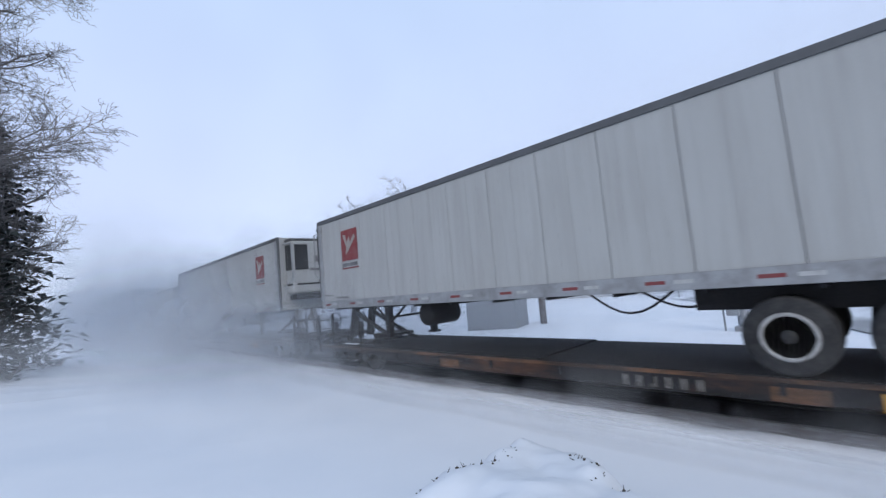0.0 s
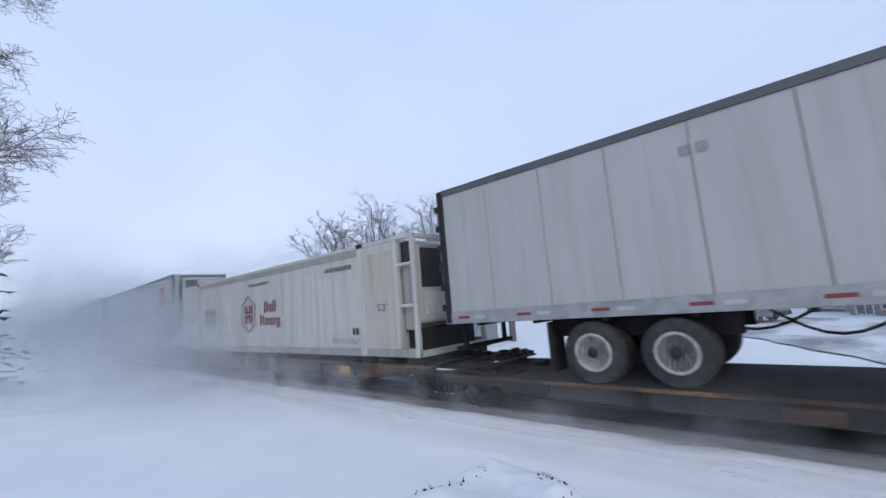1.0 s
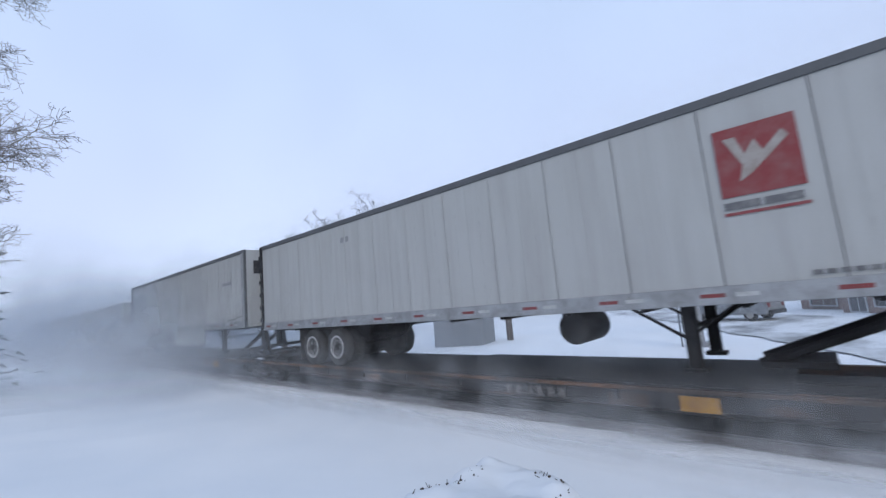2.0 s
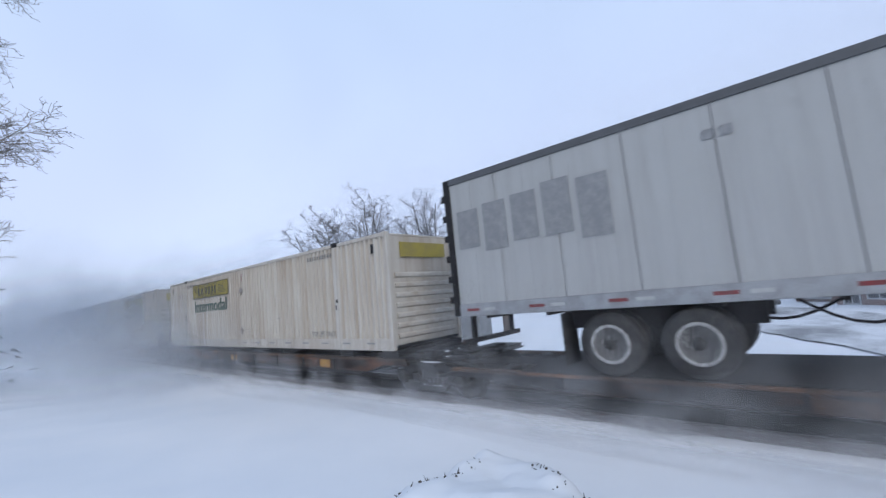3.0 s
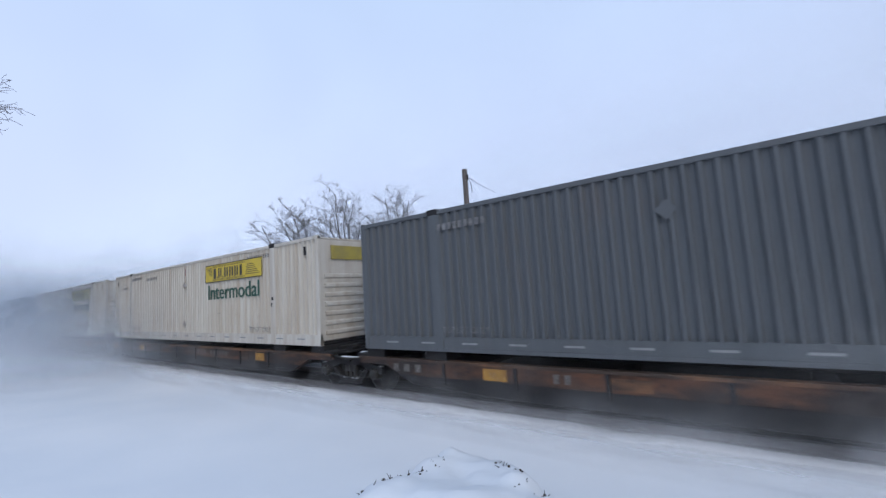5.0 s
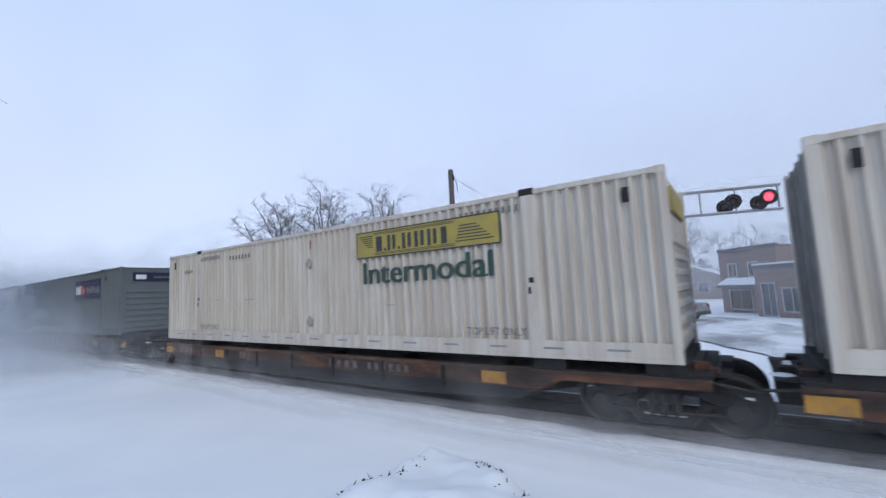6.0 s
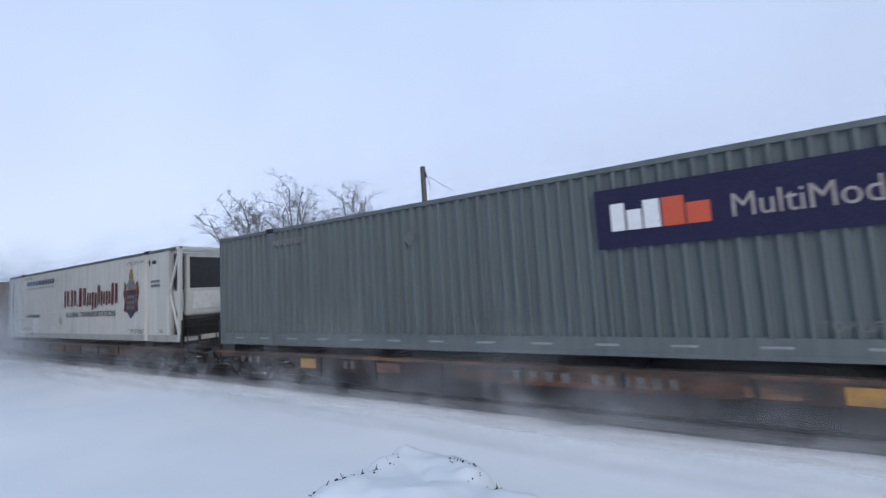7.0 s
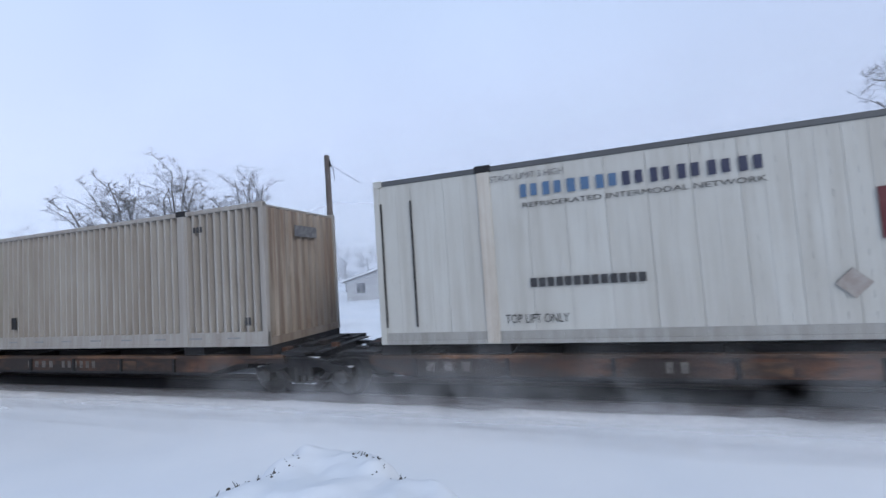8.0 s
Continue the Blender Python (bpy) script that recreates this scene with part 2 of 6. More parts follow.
YELLOW = surface("yellow_sign_paint", (0.62, 0.46, 0.05), (0.40, 0.29, 0.08), 0.5, 3, rough=0.6)
REFLECT = surface("yellow_reflective_patch", (0.40, 0.20, 0.025), (0.09, 0.05, 0.03), 0.85, 4, rough=0.6)
RUSTY = streaked("rust_stained_paint", (0.33, 0.285, 0.235), (0.14, 0.088, 0.058), 0.9, 0.7, (0.14, 0.07, 0.035), 0.8)
OLIVE = surface("dirty_yellow_sign_paint", (0.36, 0.29, 0.06), (0.20, 0.17, 0.09), 0.7, 2, rough=0.65)
DARKGREEN = surface("dirty_dark_green_letters", (0.022, 0.055, 0.045), (0.06, 0.08, 0.07), 0.5, 6, rough=0.65)
GREEN = surface("dark_green_letters", (0.018, 0.08, 0.055), (0.05, 0.10, 0.08), 0.5, 6, rough=0.6)
INK = surface("black_lettering", (0.03, 0.03, 0.033), (0.09, 0.09, 0.09), 0.5, 8, rough=0.6)
FADED = surface("faded_black_lettering", (0.11, 0.11, 0.115), (0.3, 0.29, 0.28), 0.7, 8, rough=0.65)
FADEDWHITE = surface("faded_white_lettering", (0.13, 0.12, 0.11), (0.03, 0.025, 0.024), 0.95, 9, rough=0.75)
PURPLE = surface("dark_purple_sign", (0.009, 0.008, 0.040), (0.018, 0.017, 0.05), 0.5, 3, rough=0.85)
PURE = surface("white_lettering", (0.72, 0.72, 0.72), (0.5, 0.5, 0.5), 0.5, 6, rough=0.55)
ORANGE = surface("orange_lettering", (0.55, 0.075, 0.03), (0.38, 0.09, 0.04), 0.4, 6, rough=0.55)
RED = surface("red_sign_paint", (0.20, 0.032, 0.035), (0.17, 0.075, 0.07), 0.5, 4, rough=0.55)
MAROON = surface("maroon_lettering", (0.085, 0.008, 0.014), (0.14, 0.035, 0.035), 0.4, 6, rough=0.6)
GREYINK = surface("grey_lettering", (0.22, 0.225, 0.23), (0.35, 0.35, 0.34), 0.6, 6, rough=0.6)
SAGE = surface("sage_green_print", (0.24, 0.31, 0.20), (0.36, 0.38, 0.33), 0.6, 6, rough=0.6)
BLUE = surface("blue_lettering", (0.06, 0.13, 0.24), (0.13, 0.18, 0.26), 0.4, 6, rough=0.55)
NAVY = surface("navy_lettering", (0.022, 0.028, 0.065), (0.06, 0.06, 0.08), 0.4, 6, rough=0.55)
GOLD = surface("gold_print", (0.25, 0.165, 0.055), (0.12, 0.07, 0.04), 0.5, 6, rough=0.55)
GRUBBY = surface("grubby_placard", (0.34, 0.31, 0.285), (0.20, 0.15, 0.125), 0.8, 6, rough=0.7)
DULLRED = surface("weathered_red_print", (0.21, 0.035, 0.038), (0.24, 0.13, 0.12), 0.6, 5, rough=0.65)
PALE = surface("pale_patch", (0.60, 0.60, 0.58), (0.42, 0.36, 0.30), 0.7, 5, rough=0.6)
TAPERED = surface("red_reflective_tape", (0.20, 0.028, 0.03), (0.12, 0.06, 0.055), 0.8, 8, rough=0.5)
TAPEWHITE = surface("white_reflective_tape", (0.46, 0.46, 0.455), (0.26, 0.25, 0.24), 0.8, 8, rough=0.5)


# ---- mesh helpers ----
def mesh_object(name, me, mat, parent=None, label=""):
    if not me.materials:
        me.materials.append(mat)
    ob = new(name, me)
    ob.parent = parent
    return tagged(ob, label)


def part(name, bm, mat, parent=None, label="", smooth=False):
    """Links a bmesh as one mesh object under a thing or under a part."""
    me = bpy.data.meshes.new(name)
    bmesh.ops.recalc_face_normals(bm, faces=bm.faces)
    bm.to_mesh(me)
    bm.free()
    if smooth:
        me.polygons.foreach_set("use_smooth", [True] * len(me.polygons))
    return mesh_object(name, me, mat, parent, label)


def box(bm, x0, x1, y0, y1, z0, z1, bevel=0.0):
    vs = [bm.verts.new((x, y, z)) for x in (x0, x1) for y in (y0, y1) for z in (z0, z1)]
    fs = [bm.faces.new([vs[i] for i in q]) for q in ((0, 1, 3, 2), (4, 6, 7, 5), (0, 4, 5, 1), (2, 3, 7, 6), (0, 2, 6, 4), (1, 5, 7, 3))]
    if bevel:
        es = list({e for f in fs for e in f.edges})
        bmesh.ops.bevel(bm, geom=es, offset=bevel, segments=2, affect="EDGES", profile=0.5)
    return bm


def boxes(*dims, bevel=0.0):
    bm = bmesh.new()
    for d in dims:
        box(bm, *d, bevel=bevel)
    return bm


def prism(bm, outline, y0, y1):
    """An outline of (x, z) points drawn out from y0 to y1."""
    a = [bm.verts.new((x, y0, z)) for x, z in outline]
    b = [bm.verts.new((x, y1, z)) for x, z in outline]
    bm.faces.new(a)
    bm.faces.new(b[::-1])
    for i in range(len(a)):
        j = (i + 1) % len(a)
        bm.faces.new((a[i], b[i], b[j], a[j]))
    return bm


def tube(bm, pts, radii, seg=6):
    pts = [Vector(p) for p in pts]
    if isinstance(radii, (int, float)):
        radii = [radii] * len(pts)
    rings = []
    for i, p in enumerate(pts):
        d = (pts[min(i + 1, len(pts) - 1)] - pts[max(i - 1, 0)]).normalized()
        s = d.cross(Vector((0.31, 0.17, 0.93)) if abs(d.z) < 0.9 else Vector((1, 0.2, 0))).normalized()
        t = d.cross(s)
        rings.append([bm.verts.new(p + radii[i] * (math.cos(k * math.tau / seg) * s + math.sin(k * math.tau / seg) * t)) for k in range(seg)])
    for a, b in zip(rings, rings[1:]):
        for k in range(seg):
            bm.faces.new((a[k], a[(k + 1) % seg], b[(k + 1) % seg], b[k]))
    bm.faces.new(rings[0][::-1])
    bm.faces.new(rings[-1])
    return bm


def lathe(bm, profile, centre, seg=28):
    """Rings of (radius, y) about an axle along y through centre."""
    cx, cy, cz = centre
    rings = []
    for r, y in profile:
        rings.append([bm.verts.new((cx + r * math.cos(k * math.tau / seg), cy + y, cz + r * math.sin(k * math.tau / seg))) for k in range(seg)])
    for a, b in zip(rings, rings[1:]):
        for k in range(seg):
            bm.faces.new((a[k], a[(k + 1) % seg], b[(k + 1) % seg], b[k]))
    bm.faces.new(rings[0][::-1])
    bm.faces.new(rings[-1])
    return bm


def grid_mesh(name, verts, nx, ny, uvs=False):
    faces = [(j * nx + i, j * nx + i + 1, (j + 1) * nx + i + 1, (j + 1) * nx + i) for j in range(ny - 1) for i in range(nx - 1)]
    me = bpy.data.meshes.new(name)
    me.from_pydata(verts, [], faces)
    if uvs:
        layer = me.uv_layers.new(name="UVMap")
        for lp in me.loops:
            j, i = divmod(lp.vertex_index, nx)
            layer.data[lp.index].uv = (i / (nx - 1), j / (ny - 1))
    me.polygons.foreach_set("use_smooth", [True] * len(me.polygons))
    return me


WORDS = {}


def word_mesh(body):
    if body not in WORDS:
        cu = bpy.data.curves.new("word", "FONT")
        cu.body, cu.size, cu.extrude, cu.resolution_u = body, 1.0, 0.0, 3
        tmp = new("word", cu)
        deps = bpy.context.evaluated_depsgraph_get()
        me = bpy.data.meshes.new_from_object(tmp.evaluated_get(deps))
        co = np.zeros(len(me.vertices) * 3)
        me.vertices.foreach_get("co", co)
        faces = [tuple(p.vertices) for p in me.polygons]
        bpy.data.objects.remove(tmp)
        WORDS[body] = (co.reshape(-1, 3), faces)
    return WORDS[body]


def lettering(name, body, x0, x1, z0, z1, mat, parent, y=-0.006, label="", bold=0.0):
    """A painted word on a wall that faces -y, filling the box x0..x1, z0..z1."""
    co, faces = word_mesh(body)
    lo, hi = co.min(0), co.max(0)
    verts = []
    for v in co:
        verts.append((x0 + (v[0] - lo[0]) / (hi[0] - lo[0]) * (x1 - x0), y, z0 + (v[1] - lo[1]) / (hi[1] - lo[1]) * (z1 - z0)))
    if bold:
        n = len(verts)
        verts = [(a - bold, b, c) for a, b, c in verts] + [(a + bold, b - 0.0015, c) for a, b, c in verts]
        faces = list(faces) + [tuple(i + n for i in f) for f in faces]
    n_words = len(body.split())
    ends = sorted((min(verts[i][0] for i in f), max(verts[i][0] for i in f)) for f in faces)
    gaps, reach = [], ends[0][1]
    for lo_x, hi_x in ends[1:]:
        gaps.append((lo_x - reach, (lo_x + reach) / 2))
        reach = max(reach, hi_x)
    cuts = sorted(c for _, c in sorted(gaps)[-(n_words - 1):]) if n_words > 1 else []
    last = None
    for k in range(n_words):
        lo_x, hi_x = cuts[k - 1] if k else -1e9, cuts[k] if k < len(cuts) else 1e9
        mine = [f for f in faces if lo_x <= verts[f[0]][0] < hi_x]
        used = {v: i for i, v in enumerate(sorted({v for f in mine for v in f}))}
        me = bpy.data.meshes.new(name)
        me.from_pydata([verts[v] for v in used], [], [tuple(used[v] for v in f) for f in mine])
        last = mesh_object(name, me, mat, parent, label)
    return last


def marks(name, x0, x1, z0, z1, n, mat, parent, y=-0.006, label="", fill=0.72, ragged=0.0):
    """A row of n plain bars that stand for a word."""
    rnd = random.Random(int(x0 * 100) + n)
    step = (x1 - x0) / n
    for i in range(n):
        lo = z0 + ragged * rnd.random() * (z1 - z0)
        hi = z1 - ragged * rnd.random() * (z1 - z0)
        last = part(name, boxes((x0 + i * step, x0 + i * step + step * fill, y, y + 0.004, lo, hi)), mat, parent, label)
    return last


def blocks(name, x0, x1, z0, z1, forms, mat, parent, y=-0.006, split=0.26):
    """Plain bars in a row, each (from, to, low, high) as shares of the box; wide ones stand as a pair with a gap between."""
    w, h = x1 - x0, z1 - z0
    for a, b, lo, hi in forms:
        xa, xb, za, zb = x0 + a * w, x0 + b * w, z0 + lo * h, z0 + hi * h
        if split and xb - xa > 0.18 and hi - lo > 0.3:
            m, g = (xa + xb) / 2, split * (xb - xa) / 2
            part(name, boxes((xa, m - g, y, y + 0.004, za, zb)), mat, parent)
            part(name, boxes((m + g, xb, y, y + 0.004, za + 0.06 * h, zb - 0.03 * h)), mat, parent)
        else:
            part(name, boxes((xa, xb, y, y + 0.004, za, zb)), mat, parent)


def plate(name, x0, x1, z0, z1, mat, parent, y=-0.004, label=""):
    return part(name, boxes((x0, x1, y, y + 0.006, z0, z1)), mat, parent, label)


def diamond(name, x, z, s, mat, parent, y=-0.008):
    return part(name, prism(bmesh.new(), [(x - s, z), (x, z - s), (x + s, z), (x, z + s)], y, y + 0.005), mat, parent)


# ---- train: sizes and motion ----
LONG, WIDE, HIGH = 16.15, 2.6, 2.9
NEAR_Y, DECK_Z, TRAILER_Z, TRACK_Y = 6.838, 1.05, 1.91, 8.138
MOVERS = []


def run(t):
    return 26.254 * (t - 4) + -0.0076 * (t - 4) ** 2


def on_train(ob, x, y, z, tilt=0.0):
    ob.matrix_basis = pose(x, y, z, 0, tilt, 0)
    MOVERS.append((ob, x, y, z, tilt))
    return ob


def corrugated(name, x0, x1, z0, z1, y_out, depth, pitch=0.28, along="x"):
    """A sheet folded into upright ribs, with the crests at y_out."""
    n = max(1, round((x1 - x0) / pitch))
    p = (x1 - x0) / n
    line = []
    for i in range(n):
        a = x0 + i * p
        line += [(a, 1), (a + 0.24 * p, 1), (a + 0.40 * p, 0), (a + 0.84 * p, 0)]
    line.append((x1, 1))
    verts = [(x, y_out + (0 if c else depth), z) for z in (z0, z1) for x, c in line]
    if along == "y":
        verts = [(y, x, z) for x, y, z in verts]
    k = len(line)
    me = bpy.data.meshes.new(name)
    me.from_pydata(verts, [], [(i, i + 1, k + i + 1, k + i) for i in range(k - 1)])
    return me


PANELS = {}


def wall_panels(parent, mat, x0, x1, z0, z1, y, width, name="side_panel", sign=1):
    """Flat riveted sheets, side by side with dark joints and a row of rivet ribs in each."""
    n = max(1, round((x1 - x0) / width))
    w = (x1 - x0) / n
    key = (round(w, 3), z0, z1, mat.name)
    if key not in PANELS:
        gap = 0.008 if width > 1 else 0.0025
        bm = boxes((gap, w - gap, 0, 0.03, z0, z1))
        box(bm, w * 0.5 - 0.012, w * 0.5 + 0.012, -0.004, 0.0, z0 + 0.02, z1 - 0.02)
        box(bm, gap, 0.045, -0.006 if width > 1 else -0.003, 0.0, z0 + 0.01, z1 - 0.01)
        for f in (0.25, 0.75):
            for k in range(10):
                z = z0 + 0.1 + k * (z1 - z0 - 0.2) / 9
                box(bm, w * f - 0.008, w * f + 0.008, -0.005, 0.0, z - 0.05, z + 0.05)
        me = bpy.data.meshes.new(name)
        bm.to_mesh(me)
        bm.free()
        me.materials.append(mat)
        PANELS[key] = me
    inner = y + sign * 0.045
    part("liner", boxes((x0, x1, *sorted((inner, inner + sign * 0.01)), z0, z1)), DARKRAIL if width > 1 else RAILGREY, parent)
    for i in range(n):
        ob = new(name, PANELS[key])
        ob.parent = parent
        ob.matrix_basis = pose(x0 + i * w, y, 0) if sign > 0 else pose(x0 + (i + 1) * w, y, 0, 0, 0, 180)


def container_shell(name, label, x, paint, ribs=True, body_end=0.0, dark_top=False, pitch=0.26, depth=0.07, panel=1.2, post_mat=None, post_at=2.2):
    """The frame of a 53 ft container: rails, corner posts, lift posts with castings, roof, floor and walls."""
    ob = tagged(new(name), label, "container", "containers on the train")
    rail_top, rail_low, post = 0.09, 0.29 if ribs else 0.20, 0.12
    top_mat = DARKRAIL if dark_top else paint
    for y0 in (0.0, WIDE - 0.10):
        part("top_rail", boxes((-LONG, 0, y0, y0 + 0.10, HIGH - rail_top, HIGH), bevel=0.012), top_mat, ob)
        part("bottom_rail", boxes((-LONG, 0, y0, y0 + 0.10, 0.0, 0.07), (-LONG, 0, y0 + 0.015, y0 + 0.085, 0.07, rail_low)), paint if ribs else SOOT, ob)
        if ribs and y0 == 0.0:
            for k in range(15):
                xs = -LONG + 0.7 + k * 1.03
                part("rail_slot", boxes((xs, xs + 0.34, 0.010, 0.016, 0.150, 0.185)), GREYINK, ob, "grey drain slot")
        for xa in (-LONG, -post):
            part("corner_post", boxes((xa, xa + post, y0 - 0.004, y0 + 0.104, 0.002, HIGH - 0.002), bevel=0.012), paint, ob)
        for xa in (-LONG + post_at, -post_at):
            part("lift_post", boxes((xa - 0.11, xa + 0.11, y0 - 0.006, y0 + 0.106, 0.004, HIGH + 0.004), bevel=0.01), post_mat or paint, ob)
            part("lift_casting", boxes((xa - 0.14, xa + 0.14, y0 - 0.012, y0 + 0.112, HIGH - 0.10, HIGH + 0.03), bevel=0.02), BLACK, ob)
        for xa in (-LONG + 0.005, -0.175):
            part("corner_casting", boxes((xa, xa + 0.17, y0 - 0.01, y0 + 0.11, HIGH - 0.11, HIGH + 0.012), bevel=0.01), paint, ob)
    stops = [-LONG + post, -LONG + post_at - 0.11, -LONG + post_at + 0.11, -post_at - 0.11, -post_at + 0.11, body_end - post]
    for a, b in zip(stops[::2], stops[1::2]):
        if ribs:
            for y, d in ((0.010, depth), (WIDE - 0.010, -depth)):
                mesh_object("side_panel", corrugated("side_panel", a, b, rail_low - 0.02, HIGH - 0.08, y, d, pitch), paint, ob)
        else:
            wall_panels(ob, paint, a, b, rail_low, HIGH - 0.09, 0.02, panel)
            wall_panels(ob, paint, a, b, rail_low, HIGH - 0.09, WIDE - 0.02, panel, sign=-1)
    roof = bmesh.new()
    box(roof, -LONG + 0.1, body_end - 0.1, 0.09, WIDE - 0.09, HIGH - 0.06, HIGH - 0.02)
    for i in range(13):
        xr = -LONG + 0.8 + i * 1.2
        if xr < body_end - 0.4:
            box(roof, xr - 0.08, xr + 0.08, 0.12, WIDE - 0.12, HIGH - 0.03, HIGH - 0.008)
    part("roof", roof, paint, ob)
    part("floor_panel", boxes((-LONG + 0.1, body_end - 0.05, 0.09, WIDE - 0.09, 0.03, 0.12)), BLACK, ob)
    return ob


def door_end(ob, paint):
    """Two doors with lock rods at the tail end."""
    for k in range(2):
        y0 = 0.11 + k * 1.19
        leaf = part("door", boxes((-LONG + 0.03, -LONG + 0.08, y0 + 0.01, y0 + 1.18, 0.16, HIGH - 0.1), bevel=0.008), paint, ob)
        for f in (0.28, 0.72):
            part("lock_rod", tube(bmesh.new(), [(-LONG + 0.01, y0 + 1.19 * f, 0.1), (-LONG + 0.01, y0 + 1.19 * f, HIGH - 0.1)], 0.018), RAILGREY, leaf)


def ribbed_front(ob, paint, sign_mat):
    """A front wall of level ribs with a sign across its top."""
    wall = part("front_wall", boxes((-0.09, -0.05, 0.11, WIDE - 0.11, 0.1, HIGH - 0.08)), paint, ob)
    for i in range(7):
        z = 0.32 + i * 0.25
        prism_pts = [(-0.06, z - 0.08), (-0.005, z - 0.035), (-0.005, z + 0.035), (-0.06, z + 0.08)]
        part("front_rib", prism(bmesh.new(), prism_pts, 0.22, WIDE - 0.22), paint, wall)
    part("front_sign", boxes((-0.03, 0.004, 0.45, WIDE - 0.45, HIGH - 0.62, HIGH - 0.24)), sign_mat, ob)


def folded_front(ob, paint):
    mesh_object("front_wall", corrugated("front_wall", 0.12, WIDE - 0.12, 0.12, HIGH - 0.08, -0.03, -0.05, 0.26, "y"), paint, ob)
    part("front_sill", boxes((-0.10, -0.002, 0.1, WIDE - 0.1, 0.0, 0.16)), paint, ob)


def yellow_banner_box(x, banner_at, label, sign_mat, word_mat, paint=BEIGE):
    """Beige ribbed container with a yellow banner and a green word under it."""
    ob = container_shell("shipping_container", label, x, paint, pitch=0.2, depth=0.075)
    door_end(ob, DARKDOOR)
    ribbed_front(ob, paint, OLIVE)
    x0, x1 = banner_at, banner_at + 3.72
    z0 = 2.02
    sign = plate("banner", x0, x1, z0, z0 + 0.60, sign_mat, ob, y=-0.008, label="yellow banner with black bars")
    part("banner_border", boxes((x0, x1, -0.013, -0.009, z0, z0 + 0.025), (x0, x1, -0.013, -0.009, z0 + 0.575, z0 + 0.60),
                                (x0, x0 + 0.025, -0.013, -0.009, z0 + 0.025, z0 + 0.575), (x1 - 0.025, x1, -0.013, -0.009, z0 + 0.025, z0 + 0.575)), INK, sign)
    blocks("banner_mark", x0 + 0.62, x0 + 2.62, z0 + 0.12, z0 + 0.46, ((0, 0.088, 0, 1), (0.12, 0.146, 0, 0.2), (0.17, 0.284, 0, 1), (0.32, 0.346, 0, 0.2),
           (0.38, 0.503, 0, 1), (0.55, 0.673, 0, 1), (0.72, 0.834, 0, 1), (0.89, 0.96, 0, 1)), INK, sign, -0.013)
    for zl in (0.055, 0.085, 0.505, 0.535):
        part("banner_line", boxes((x0 + 0.55, x0 + 2.72, -0.013, -0.009, z0 + zl, z0 + zl + 0.012)), INK, sign)
    for i in range(6):
        f = i / 5
        part("scroll_line", boxes((x0 + 0.10 + 0.05 * i, x0 + 0.52, -0.013, -0.009, z0 + 0.48 - 0.05 * i, z0 + 0.50 - 0.05 * i)), INK, sign)
        part("scroll_line", boxes((x0 + 2.74 + 0.10 * f, x0 + 3.58 - 0.35 * f, -0.013, -0.009, z0 + 0.12 + 0.06 * i, z0 + 0.14 + 0.06 * i)), INK, sign)
    lettering("word", "Intermodal", x0 + 0.2, x1 - 0.2, 1.43, 1.92, word_mat, ob, y=0.004, label="dark green lettering", bold=0.022)
    lettering("notice", "TOP LIFT ONLY", -3.55, -2.35, 0.36, 0.50, FADED, ob, y=0.004)
    lettering("notice", "TOP LIFT ONLY", -LONG + 2.3, -LONG + 3.5, 0.36, 0.50, FADED, ob, y=0.004)
    marks("serial_mark", -3.6, -2.3, 2.56, 2.68, 10, FADED, ob, y=0.004, fill=0.45)
    marks("serial_mark", -LONG + 2.3, -LONG + 3.55, 2.56, 2.68, 10, FADED, ob, y=0.004, fill=0.45)
    marks("serial_mark", -LONG + 4.1, -LONG + 5.3, 2.46, 2.58, 7, FADED, ob, y=0.004, fill=0.45)
    marks("serial_mark", -LONG + 1.15, -LONG + 1.8, 2.22, 2.32, 6, FADED, ob, y=0.004, fill=0.45)
    plate("vent", -LONG + 0.42, -LONG + 0.52, 2.42, 2.66, BLACK, ob, y=-0.004)
    plate("vent", -0.62, -0.52, 2.42, 2.66, BLACK, ob, y=-0.004)
    for xs in (-LONG + 2.2, -2.2):
        part("latch_slot", boxes((xs - 0.06, xs - 0.01, -0.012, -0.006, 1.08, 1.20), (xs - 0.04, xs + 0.05, -0.012, -0.006, 1.27, 1.36)), BLACK, ob)
    for xs, zs, ws in ((-12.9, 1.25, 0.3), (-11.2, 1.22, 0.5), (-5.6, 0.95, 0.25)):
        plate("scrape", xs, xs + ws, zs, zs + 0.012, FADED, ob, y=-0.003)
    diamond("placard_holder", -8.2, 2.06, 0.15, GRUBBY, ob)
    diamond("placard_holder", -8.2, 0.60, 0.15, GRUBBY, ob)
    plate("red_mark", -8.16, -8.12, 2.42, 2.66, RED, ob, y=-0.004)
    return on_train(ob, x, NEAR_Y, DECK_Z)


